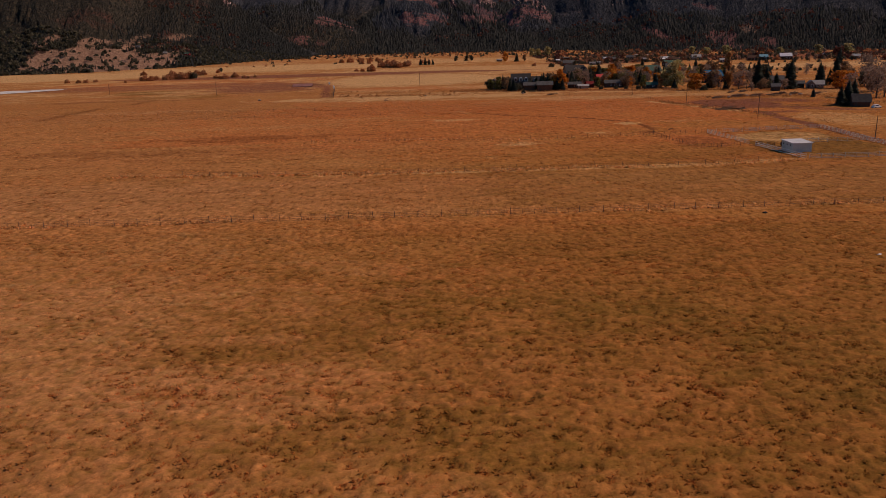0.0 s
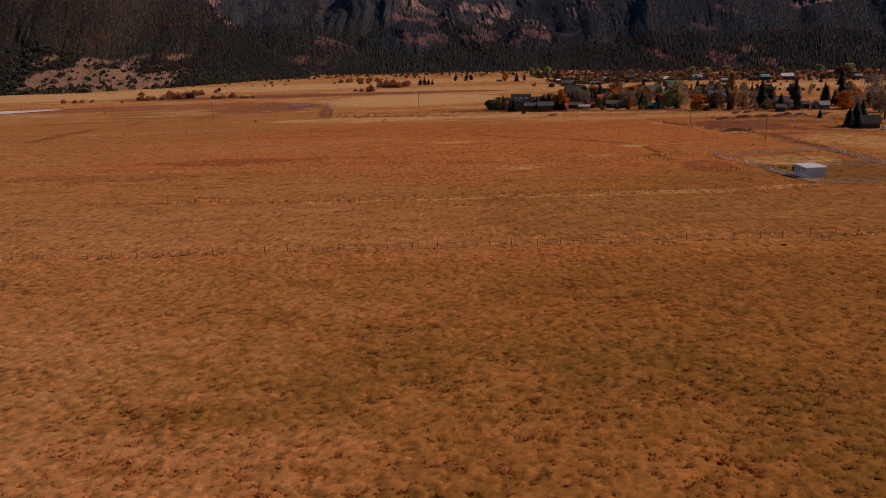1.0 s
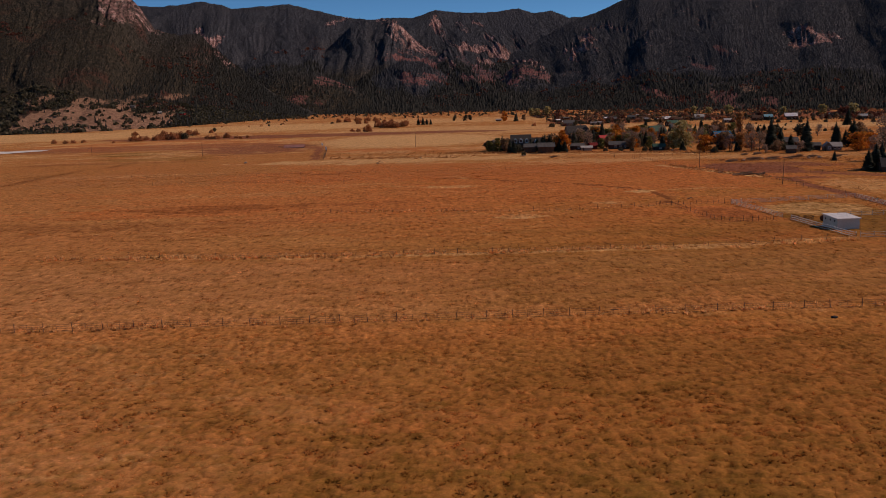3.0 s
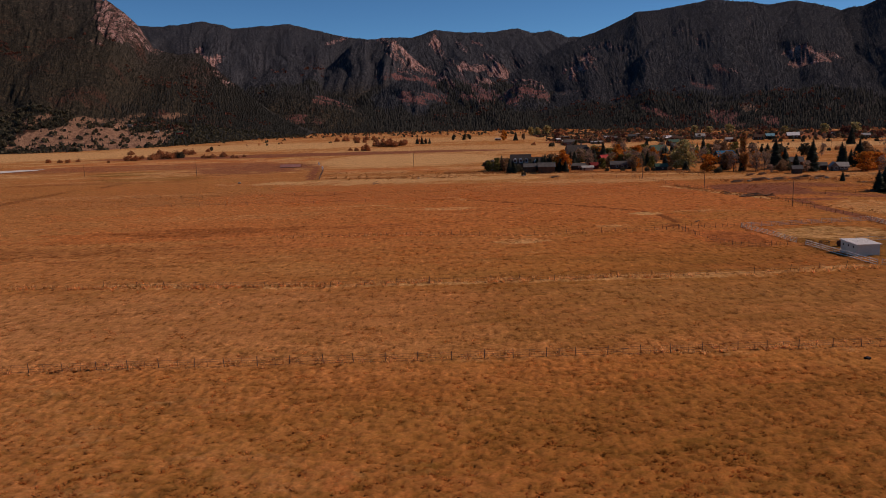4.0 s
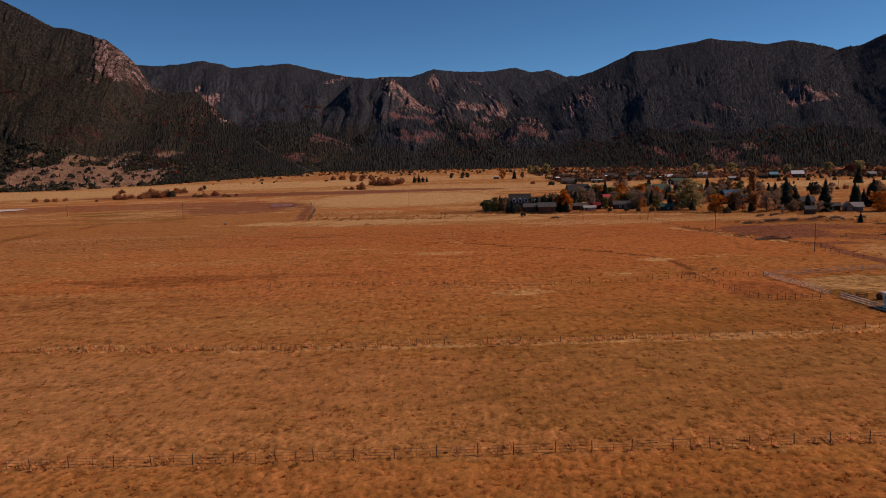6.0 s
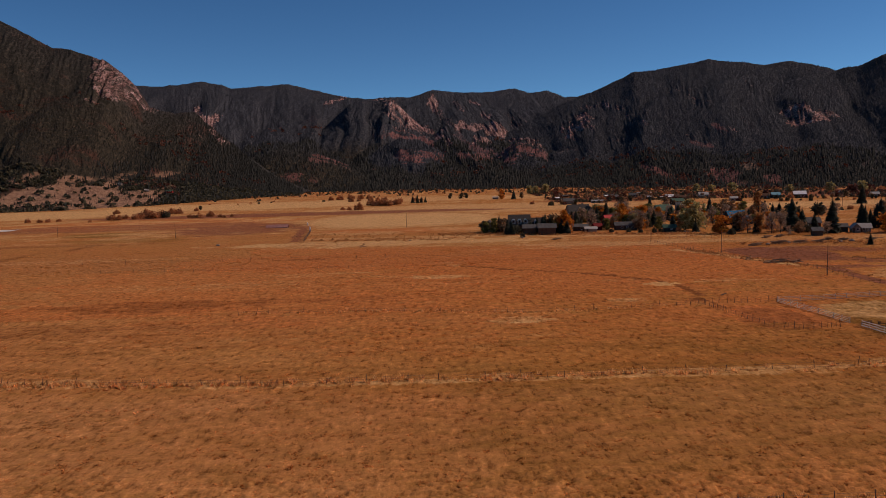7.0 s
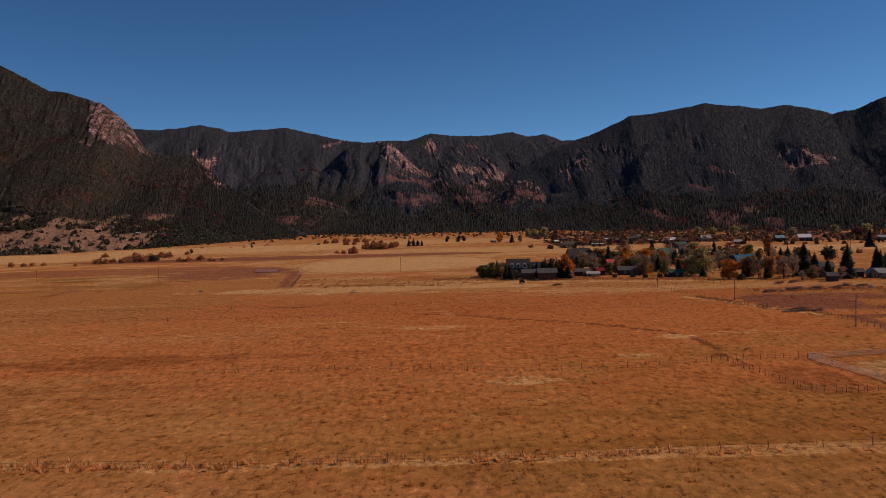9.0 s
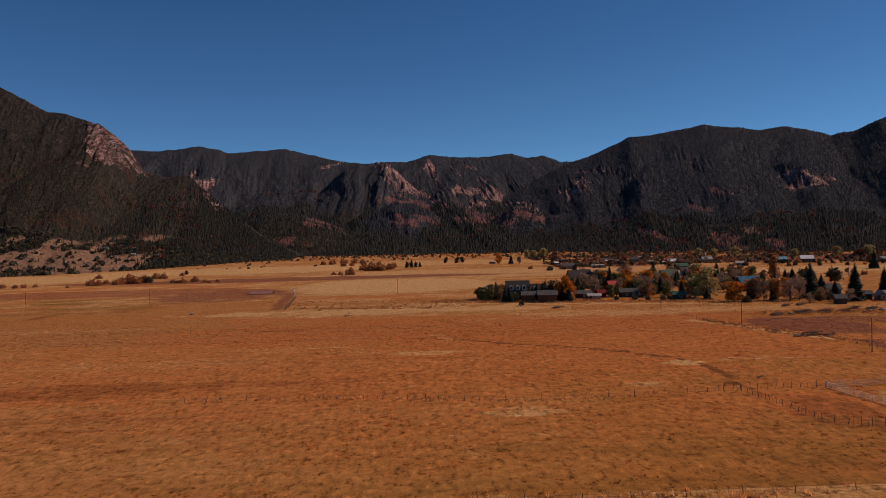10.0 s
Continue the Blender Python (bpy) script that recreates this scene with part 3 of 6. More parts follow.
def mountain(name, label, crest, foot, n, m, bend, seed, gully, rocks=(), reds=(), bare=(), scrub=(0.0, 0.35), back=420.0, length=240.0, lean=0.9):
    """A range: a sheet from the foot up to the crest, cut by slanting spurs and gullies, and down behind it."""
    c, run = spread(crest, n)
    fo, _ = spread(foot, n)
    v = np.concatenate([np.linspace(0, 1, m), 1 + np.linspace(0, 1, 14)[1:]])[:, None]
    up = np.clip(v, 0, 1)
    past = np.clip(v - 1, 0, 1)
    px = fo[None, :, 0] * (1 - up) + c[None, :, 0] * up + past * (c[:, 0] - fo[:, 0])[None] * 0.3
    py = fo[None, :, 1] * (1 - up) + c[None, :, 1] * up + past * back
    rise = (c[:, 2] - fo[:, 2])[None]
    a = run[None] + 0 * v
    u = np.linspace(0, 1, n)[None] + 0 * v
    env = np.sin(np.pi * np.clip(up, 0, 1)) ** 0.8 * (v <= 1)
    wob = fbm(a / 210, v * 2.2, seed + 3, 4) * 1.5
    spur = ribs(a / length - lean * up + wob)
    spur2 = ribs(a / (length * 0.37) - 1.4 * lean * up + 1.6 * wob + 0.37)
    fine = fbm(a / 34, v * 9 + 0 * a, seed + 7, 4, 0.6)
    top = np.minimum(rise, 330)
    pz = fo[None, :, 2] + rise * up ** bend + top * gully * env * (0.75 * spur + 0.32 * spur2) + 0.07 * top ** 0.85 * env * fine
    pz = pz + (v <= 1) * up ** 3 * 5.0 * fbm(run[None] / 28.0 + 0 * v, v * 9, seed + 9, 3)
    pz = pz - past ** 1.2 * rise * 0.9
    rag = fbm(a / 26, v * 22 + 0 * a, seed + 21, 5, 0.62)
    front = 1.0 * (v < 1.01)
    rock = np.maximum(stroke_mask(px, pz, rocks, rag, 2.9), 0.34 * smooth(-0.12, 0.15, rag) * smooth(0.12, 0.3, up)) * front
    soil = stroke_mask(px, pz, bare, rag) * front
    red = stroke_mask(px, pz, reds, rag, 2.4) * front
    # the bare rock breaks into upright ribs and clefts
    crag = np.abs(fbm(a / 9.0, v * 5 + 0 * a, seed + 33, 4, 0.6)) * 2 + 0.6 * fbm(a / 4.0, v * 9 + 0 * a, seed + 35, 2)
    py = py - rock * (crag - 0.25) * 16 * front
    pz = pz + rock * (crag - 0.3) * 9 * front * (1 - 0.6 * up ** 6)
    rows, cols = pz.shape
    k = np.arange(rows * cols).reshape(rows, cols)
    q = np.stack([k[:-1, :-1], k[:-1, 1:], k[1:, 1:], k[1:, :-1]], -1).reshape(-1, 4)
    me = fast_mesh(name, np.stack([px, py, pz], -1).reshape(-1, 3), q, MAT_MOUNTAIN, flat=False)
    set_attr(me, "rock", np.clip(rock, 0, 1))
    set_attr(me, "bare", np.clip(soil, 0, 1))
    set_attr(me, "red", np.clip(red, 0, 1))
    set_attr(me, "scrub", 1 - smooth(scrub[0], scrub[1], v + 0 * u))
    tagged(new(name, me), label, "mountain", kind="structure")
    return dict(x=px, y=py, z=pz, rock=rock, bare=np.maximum(soil, 0.45 * red), up=v + 0 * u)


FOOT_L = [(-1000, 980, 5), (-700, 900, 4), (-500, 850, 4), (-400, 860, 3), (-330, 930, 4), (-270, 1060, 5), (-200, 1180, 6)]
FOOT_B = [(-900, 1280, 5), (-500, 1260, 6), (-150, 1270, 6), (100, 1200, 6), (420, 1170, 6), (650, 1200, 5)]
FOOT_R = [(150, 1240, 6), (230, 1150, 5), (330, 1030, 4), (430, 950, 3), (560, 900, 3), (750, 880, 3), (1000, 900, 3)]
CREST_L = [(-1500, 1560, 520), (-1151, 1500, 464), (-983, 1480, 408), (-828, 1460, 359), (-763, 1450, 325), (-669, 1430, 274), (-637, 1425, 269),
           (-571, 1420, 249), (-549, 1425, 230), (-531, 1440, 205), (-525, 1480, 171), (-497, 1540, 165), (-465, 1560, 167), (-424, 1520, 136),
           (-372, 1460, 102), (-316, 1380, 68), (-263, 1300, 38), (-200, 1230, 12)]
CREST_B = [(-1600, 2500, 315), (-945, 2500, 342), (-853, 2520, 340), (-750, 2540, 355), (-690, 2550, 346), (-660, 2560, 333), (-479, 2600, 347),
           (-405, 2600, 328), (-297, 2560, 298), (-218, 2500, 282), (-125, 2450, 282), (-73, 2480, 281), (-1, 2600, 316), (85, 2650, 312),
           (175, 2700, 314), (285, 2720, 329), (330, 2720, 312), (391, 2700, 316), (446, 2680, 291), (556, 2650, 283), (900, 2600, 266)]
CREST_R = [(109, 1950, 83), (169, 1980, 129), (229, 2000, 157), (349, 2020, 218), (407, 2020, 234), (461, 2000, 257), (500, 1980, 277),
           (551, 1960, 280), (664, 1900, 293), (724, 1880, 282), (783, 1860, 272), (834, 1840, 276), (877, 1820, 264), (912, 1790, 248),
           (925, 1720, 245), (945, 1660, 260), (1078, 1600, 316), (1266, 1550, 345), (1600, 1500, 378)]
# a rocky buttress and lower hills that stand before the back ridge
CREST_BUTTRESS = [(-410, 2080, 80), (-355, 2080, 112), (-308, 2080, 150), (-262, 2080, 190), (-222, 2080, 226), (-182, 2080, 238), (-145, 2070, 232), (-110, 2060, 237), (-85, 2040, 214), (-56, 2020, 185), (-24, 2000, 153), (10, 1980, 127), (43, 1960, 104), (61, 1940, 75)]
FOOT_BUTTRESS = [(-380, 1720, 62), (-225, 1700, 60), (-134, 1690, 55), (-74, 1690, 52), (-2, 1690, 50), (70, 1700, 50)]
CREST_REDHILL = [(110, 1600, 54), (145, 1600, 82), (166, 1600, 97), (193, 1600, 102), (216, 1600, 93), (232, 1600, 72), (255, 1600, 52)]
FOOT_REDHILL = [(96, 1420, 14), (160, 1410, 12), (240, 1420, 12)]
CREST_MIDHILL = [(-150, 1640, 64), (-111, 1640, 92), (-70, 1640, 112), (-29, 1640, 107), (5, 1640, 87), (50, 1640, 60)]
FOOT_MIDHILL = [(-150, 1450, 12), (-41, 1440, 10), (60, 1450, 10)]
CREST_LOWHILL = [(-395, 1480, 52), (-343, 1480, 74), (-301, 1480, 85), (-260, 1480, 89), (-224, 1480, 81), (-188, 1480, 68), (-130, 1480, 46)]
FOOT_LOWHILL = [(-380, 1310, 2), (-241, 1300, 1), (-100, 1310, 1)]
# bare rock, red soil and pale clearings: strokes on the face of each slope
ROCK_B = [(-683, 235, -577, 186, 8, 0.9), (-586, 197, -561, 158, 9, 1.0), (-328, 257, -292, 294, 7, 0.7), (-502, 214, -446, 183, 13, 0.3), (-633, 279, -586, 241, 11, 0.35),
          (-163, 271, -172, 196, 18, 0.7), (-25, 158, 31, 106, 8, 1.0), (-8, 272, 8, 224, 13, 0.9), (21, 206, 42, 168, 12, 0.6), (66, 261, 91, 227, 9, 0.6), (119, 261, 141, 250, 6, 0.9),
          (63, 153, 106, 146, 12, 0.9), (110, 151, 156, 147, 10, 0.9), (143, 203, 152, 163, 10, 0.7), (155, 163, 190, 136, 9, 0.8), (131, 138, 189, 120, 9, 0.9), (21, 146, 41, 135, 7, 0.6),
          (99, 115, 121, 104, 8, 0.8), (223, 205, 230, 162, 14, 0.55), (249, 199, 250, 172, 10, 0.5), (286, 214, 293, 194, 7, 0.4)]
RED_B = [(-334, 197, -284, 153, 13, 0.7), (-286, 149, -235, 114, 13, 0.7), (-34, 118, -2, 98, 11, 1.0), (57, 126, 74, 102, 8, 0.8), (85, 90, 129, 77, 10, 0.9), (56, 72, 134, 61, 8, 1.0)]
BARE_B = []
ROCK_P = [(-223, 224, -166, 167, 12, 0.25), (-109, 234, -98, 184, 14, 0.9), (-82, 208, -54, 160, 14, 1.0), (-64, 188, -24, 148, 14, 1.0), (-97, 173, -71, 140, 12, 0.8),
          (-150, 165, -115, 133, 11, 0.6)]
RED_P = [(-92, 129, -24, 115, 10, 1.0), (-136, 128, -98, 126, 7, 0.8)]
ROCK_H = [(192, 100, 215, 83, 7, 0.9)]
RED_H = [(135, 75, 147, 59, 8, 1.0), (155, 82, 216, 68, 11, 1.0)]
ROCK_M = []
RED_M = [(-65, 74, -27, 66, 10, 1.0), (-17, 73, 17, 66, 10, 1.0)]
RED_W = [(-216, 71, -159, 65, 10, 1.0), (-259, 39, -230, 35, 5, 1.0), (-211, 30, -195, 30, 4, 0.8)]
ROCK_L = [(-564, 246, -556, 215, 9, 1.0), (-579, 243, -542, 206, 11, 1.0), (-562, 234, -526, 195, 12, 1.0), (-546, 222, -517, 183, 11, 1.0), (-531, 205, -523, 171, 8, 0.9),
          (-550, 209, -514, 176, 8, 0.9), (-518, 182, -517, 172, 8, 0.8), (-623, 254, -591, 232, 6, 0.5), (-649, 238, -621, 228, 4, 0.45), (-686, 263, -667, 249, 3, 0.45),
          (-490, 136, -490, 132, 5, 0.4), (-469, 106, -468, 103, 3, 0.35), (-627, 177, -615, 169, 4, 0.35), (-410, 126, -374, 101, 6, 0.9), (-412, 104, -402, 98, 3, 0.5)]
RED_L = [(-543, 176, -511, 162, 7, 0.48), (-510, 164, -502, 149, 7, 0.48), (-486, 131, -450, 121, 6, 0.60), (-360, 68, -346, 80, 7, 0.60), (-333, 74, -309, 75, 5, 0.36)]
BARE_L = [(-467, 21, -410, 24, 8, 1.0), (-459, 16, -339, 8, 6, 1.0), (-402, 20, -352, 13, 6, 1.0), (-446, 28, -406, 28, 4, 0.8), (-449, 41, -435, 37, 3, 0.8), (-485, 40, -481, 44, 4, 0.7),
          (-436, 39, -402, 32, 3, 0.6), (-375, 29, -373, 31, 2, 0.7), (-382, 43, -372, 42, 3, 0.7), (-418, 44, -412, 45, 2, 0.6), (-350, 26, -348, 24, 2, 0.5), (-446, 32, -449, 39, 2, 0.6)]
ROCK_R = [(189, 107, 220, 103, 8, 0.9), (284, 105, 312, 138, 4, 1.0), (282, 123, 295, 141, 3, 0.9), (312, 124, 341, 150, 6, 1.0), (345, 159, 331, 129, 7, 0.9), (333, 161, 323, 142, 7, 0.4),
          (364, 185, 417, 172, 6, 0.6), (394, 195, 394, 176, 6, 0.6), (397, 124, 400, 128, 5, 0.6), (425, 149, 414, 144, 8, 0.5), (336, 87, 352, 93, 5, 0.6), (543, 204, 534, 174, 12, 0.5),
          (542, 179, 519, 154, 5, 0.4), (679, 224, 671, 200, 5, 0.5), (487, 97, 488, 89, 4, 0.6), (501, 100, 507, 94, 4, 0.6), (444, 90, 443, 84, 3, 0.6), (664, 125, 656, 115, 8, 0.7),
          (679, 140, 646, 110, 9, 0.9), (679, 134, 675, 115, 7, 0.9), (697, 128, 710, 117, 6, 0.7)]
RED_R = [(277, 75, 288, 65, 5, 0.7), (675, 200, 684, 175, 6, 0.4), (490, 103, 494, 94, 6, 1.0), (560, 124, 548, 90, 6, 0.7), (437, 75, 455, 73, 5, 0.9), (842, 170, 838, 170, 9, 0.35),
         (332, 35, 337, 20, 5, 1.0), (343, 22, 354, 20, 5, 0.8), (392, 17, 416, 26, 5, 1.0), (434, 15, 452, 20, 4, 1.0), (269, 22, 292, 21, 4, 0.7), (465, 6, 474, 9, 4, 0.7),
         (503, 18, 516, 19, 4, 0.6)]
BARE_R = [(246, 73, 267, 77, 5, 0.7), (439, 32, 452, 34, 3, 1.0), (400, 39, 464, 43, 2, 0.6), (459, 39, 493, 34, 2, 0.5)]
slope_back = mountain("mountain_back", "far forested mountain ridge with reddish cliffs", CREST_B, FOOT_B, 1000, 200, 1.35, 40, 0.10, [(*q[:5], min(1.0, q[5] * 1.25)) for q in ROCK_B], RED_B, BARE_B, length=300)
slope_buttress = mountain("mountain_buttress", "steep buttress of cracked pinkish grey rock before the ridge", CREST_BUTTRESS, FOOT_BUTTRESS, 240, 120, 0.85, 45, 0.10, ROCK_P, RED_P, length=90, lean=-0.5, back=160)
slope_redhill = mountain("mountain_red_hill", "low forested hill with red soil and broken rock", CREST_REDHILL, FOOT_REDHILL, 110, 50, 0.8, 46, 0.10, ROCK_H, RED_H, length=60, back=120)
slope_midhill = mountain("mountain_mid_hill", "low dark forested hill with red scrub on its flank", CREST_MIDHILL, FOOT_MIDHILL, 130, 60, 0.85, 47, 0.10, ROCK_M, RED_M, length=70, lean=-0.6, back=120)
slope_lowhill = mountain("mountain_low_hill", "low olive brown wooded hill before the canyon", CREST_LOWHILL, FOOT_LOWHILL, 150, 50, 0.8, 48, 0.10, (), RED_W, length=80, back=120, scrub=(0.5, 1.4))
slope_left = mountain("mountain_left", "dark forested mountainside with a pink rock cliff at its shoulder", CREST_L, FOOT_L, 900, 210, 1.25, 60, 0.08, [(*q[:5], q[5] * 0.92) for q in ROCK_L], RED_L, BARE_L, scrub=(0.5, 1.7), length=190, lean=0.5)
slope_right = mountain("mountain_right", "dark forested mountain with scattered grey cliffs", CREST_R, FOOT_R, 900, 190, 1.30, 80, 0.085, [(*q[:5], min(1.0, q[5] * 1.25)) for q in ROCK_R], RED_R, [(*q[:5], q[5] * 0.6) for q in BARE_R], length=260, lean=1.0)


def pine_stand(name, label, sheet, count, seed, low, high, tall=(9, 15), mat=None, keep=0.45, slim=(0.15, 0.22), east=-9999):
    """Pines on a slope, joined into one: each two ragged cones."""
    rng = np.random.default_rng(seed)
    rows, cols = sheet["z"].shape
    i = rng.integers(0, rows - 15, count * 3)
    j = rng.integers(0, cols - 1, count * 3)
    a, b_ = rng.random(count * 3), rng.random(count * 3)

    def pick(key):
        s = sheet[key]
        return (s[i, j] * (1 - a) + s[i + 1, j] * a) * (1 - b_) + (s[i, j + 1] * (1 - a) + s[i + 1, j + 1] * a) * b_

    up = pick("up")
    x, y, z = pick("x"), pick("y"), pick("z")
    clear = fbm(x / 60, y / 60, seed, 3)
    ok = (up >= low) & (up <= high) & (pick("rock") < 0.35 + 0.65 * (rng.random(count * 3) > 0.5)) & (pick("bare") < 0.35 + 0.65 * (rng.random(count * 3) > 0.8)) & (np.abs(x) < 0.72 * y + 60) & (clear > -keep) & (x > east)
    sel = np.flatnonzero(ok)[:count]
    base = np.stack([x, y, z], 1)[sel]
    n = len(sel)
    h = rng.uniform(tall[0], tall[1], n)
    r = h * rng.uniform(slim[0], slim[1], n)
    sides = 3
    ang = np.arange(sides) * 2 * np.pi / sides
    spin = rng.random(n) * 6.28
    verts, faces = [], []
    for t0, t1, k in ((0.08, 0.68, 1.0), (0.42, 1.0, 0.66)):
        ring = np.stack([np.cos(ang[None] + spin[:, None]), np.sin(ang[None] + spin[:, None])], -1) * (r * k)[:, None, None] * rng.uniform(0.75, 1.2, (n, sides, 1))
        zz = (h * t0)[:, None] + rng.uniform(-0.04, 0.04, (n, sides)) * h[:, None]
        body = np.concatenate([ring, zz[..., None]], -1)
        tip = np.stack([rng.normal(0, 0.15, n), rng.normal(0, 0.15, n), h * t1], -1)[:, None]
        verts.append(np.concatenate([body, tip], 1) + base[:, None])
    for k in range(2):
        off = k * (sides + 1)
        for s in range(sides):
            faces.append([off + s, off + (s + 1) % sides, off + sides])
    co = np.concatenate(verts, 1).reshape(-1, 3)
    f = (np.arange(n)[:, None, None] * (2 * (sides + 1)) + np.array(faces)[None]).reshape(-1, 3)
    ob = new(name, fast_mesh(name, co, f, mat or MAT_PINE_FAR))
    return tagged(ob, label, "forest", kind="stuff")


pine_stand("pine_forest", "dense dark pine forest on the lower valley slope", slope_back, 30000, 1, 0.0, 0.42, (6.0, 11.0), MAT_PINE_LOW)
pine_stand("pine_forest", "dark fir forest on the upper back ridge", slope_back, 36000, 2, 0.35, 1.0, (3.0, 5.6), MAT_FIR_SHADE_HAZE)
pine_stand("pine_forest", "dark pine and juniper forest on the mountainside", slope_left, 32000, 3, 0.05, 1.0, (1.8, 3.8), None, 0.45, (0.24, 0.36))
pine_stand("pine_forest", "dark pines along the falling spur of the mountainside", slope_left, 3800, 13, 0.0, 1.0, (4.0, 8.5), MAT_PINE_LOW, 0.3, (0.16, 0.24), -440)
pine_stand("pine_forest", "dense dark pine forest on the mountain slope", slope_right, 26000, 4, 0.0, 0.28, (4.0, 8.0), MAT_PINE_LOW)
pine_stand("pine_forest", "dark fir forest on the upper mountain", slope_right, 42000, 5, 0.2, 1.0, (2.5, 4.8), MAT_FIR_SHADE_HAZE)
pine_stand("pine_forest", "scattered firs clinging to the rock buttress", slope_buttress, 4200, 6, 0.0, 1.0, (3.0, 5.5), MAT_FIR_HAZE)
pine_stand("pine_forest", "scattered pines on the red soiled hill", slope_redhill, 700, 7, 0.0, 1.0, (4.0, 8.0), MAT_PINE_LOW)
pine_stand("pine_forest", "dark firs on the low middle hill", slope_midhill, 1800, 8, 0.0, 1.0, (4.5, 8.5), MAT_FIR_HAZE)
pine_stand("pine_forest", "olive brown pines on the low hill", slope_lowhill, 2200, 9, 0.0, 1.0, (4.0, 8.0), MAT_PINE_LOW)

# ---------------------------------------------------------------- fences
def post_mesh(name, height, r, mat, seed, sides=6):
    rnd = random.Random(seed)
    bm = bmesh.new()
    lean = Vector((rnd.uniform(-0.02, 0.02), rnd.uniform(-0.02, 0.02), 0)) * height
    mid = lean * 0.5 + Vector((rnd.uniform(-0.4, 0.4) * r, rnd.uniform(-0.4, 0.4) * r, height * 0.55))
    tube(bm, (0, 0, -0.35), mid, r * 1.1, r, sides)
    tube(bm, mid, lean + Vector((0, 0, height)), r, r * 0.86, sides)
    return finish(bm, name, mat)


POSTS = [post_mesh("post", 1.5, 0.052, MAT_POST, s) for s in range(4)]
STAYS = [post_mesh("stay", 1.25, 0.02, MAT_POST, s, 5) for s in range(10, 13)]
OLDPOSTS = [post_mesh("post", h, 0.05, MAT_POST, s) for s, h in ((20, 1.5), (21, 1.25), (22, 1.7))]
PIPEPOSTS = [post_mesh("post", 1.45, 0.06, MAT_PIPE, s) for s in (30, 31)]


def fence(name, label, line, spacing, posts, wires, seed, stays=None, tilt=3.0, gap=0.12, rail_r=0.012, wire_mat=None, wire_name="wire"):
    """Posts along a polyline, each a part, with wires or rails strung from post to post."""
    rnd = random.Random(seed)
    x0, y0 = line[0]
    z0 = floor_at(x0, y0)
    f = thing(name, pose(x0, y0, z0), label, "fence", kind="")
    tops = []
    for (ax, ay), (bx, by) in zip(line, line[1:]):
        n = max(1, round(math.hypot(bx - ax, by - ay) / spacing))
        for i in range(n + (1 if (bx, by) == line[-1] else 0)):
            k = (i + rnd.uniform(-gap, gap) * (0 < i < n)) / n
            x, y = ax + (bx - ax) * k, ay + (by - ay) * k
            z = floor_at(x, y)
            stay = stays and len(tops) % 2 == 1
            me = rnd.choice(stays if stay else posts)
            part("stay" if stay else "post", me, None, f, at=pose(x - x0, y - y0, z - z0, rnd.gauss(0, tilt), rnd.gauss(0, tilt), rnd.uniform(0, 360)))
            tops.append(Vector((x - x0, y - y0, z - z0)))
    for h in wires:
        bm = bmesh.new()
        for a, b_ in zip(tops, tops[1:]):
            sag = Vector((0, 0, rnd.uniform(-0.05, 0.0)))
            mid = (a + b_) / 2 + sag
            tube(bm, a + Vector((0, 0, h)), mid + Vector((0, 0, h)), rail_r, rail_r, 4)
            tube(bm, mid + Vector((0, 0, h)), b_ + Vector((0, 0, h)), rail_r, rail_r, 4)
        part(wire_name, bm, wire_mat or MAT_WIRE, f)
    return f


near_fence = fence("wire_fence", "long barbed wire fence with weathered wooden posts in dry grass", [(-78, 127.6), (4, 128.6), (26, 129), (90, 130.3)], 2.05, POSTS, (0.35, 0.65, 0.95, 1.25), 1, STAYS, 2.5)
bm = bmesh.new()
tube(bm, (0, 0, 1.0), (0.95, 0.02, 1.02), 0.05, 0.045)
part("brace", bm, MAT_POST, near_fence, at=pose(103.6, 1.3, floor_at(25.6, 129) - floor_at(-78, 127.6)))
fence("wire_fence", "old sagging wire fence with leaning posts in pale tall grass", [(-62, 178), (-21, 173.8), (24, 174.2), (65, 175.6), (87, 178.6)], 3.1, OLDPOSTS, (0.4, 0.75, 1.1), 2, STAYS, 7, 0.3)
fence("wire_fence", "sparse old wire fence across the rust coloured pasture", [(-40, 233), (-14, 234), (24, 226.5), (51, 229.5), (65, 230.5)], 4.0, OLDPOSTS, (0.5, 0.95), 3, None, 7, 0.3)
fence("wire_fence", "far sparse fence line of thin posts", [(-130, 350), (-41, 349), (30, 348)], 9.0, OLDPOSTS, (0.6, 1.1), 4, None, 4, 0.3)
fence("wire_fence", "thin post fence across the middle of the pasture", [(-110, 320), (-25, 317)], 11.0, OLDPOSTS, (0.6, 1.1), 5, None, 4, 0.3)
fence("stake_fence", "close set wooden stake fence round a small lot", [(65, 230.3), (66.9, 216.5), (68.8, 206.8), (72.8, 202.6), (81.2, 203.8)], 0.95, OLDPOSTS, (0.5, 1.0), 6, STAYS, 5, 0.2)
fence("stake_fence", "dark wooden fence at the head of a small lot", [(61, 231.6), (65.5, 232.0), (72, 231.6), (81.6, 231.9)], 1.6, OLDPOSTS, (0.5, 0.9), 7, None, 5, 0.3)
fence("pipe_fence", "grey pipe rail fence along the back of the pen", [(81.8, 231.8), (118.4, 236.6)], 2.75, PIPEPOSTS, (0.3, 0.62, 0.94, 1.26), 8, None, 0.5, 0.02, 0.045, MAT_PIPE, "rail")
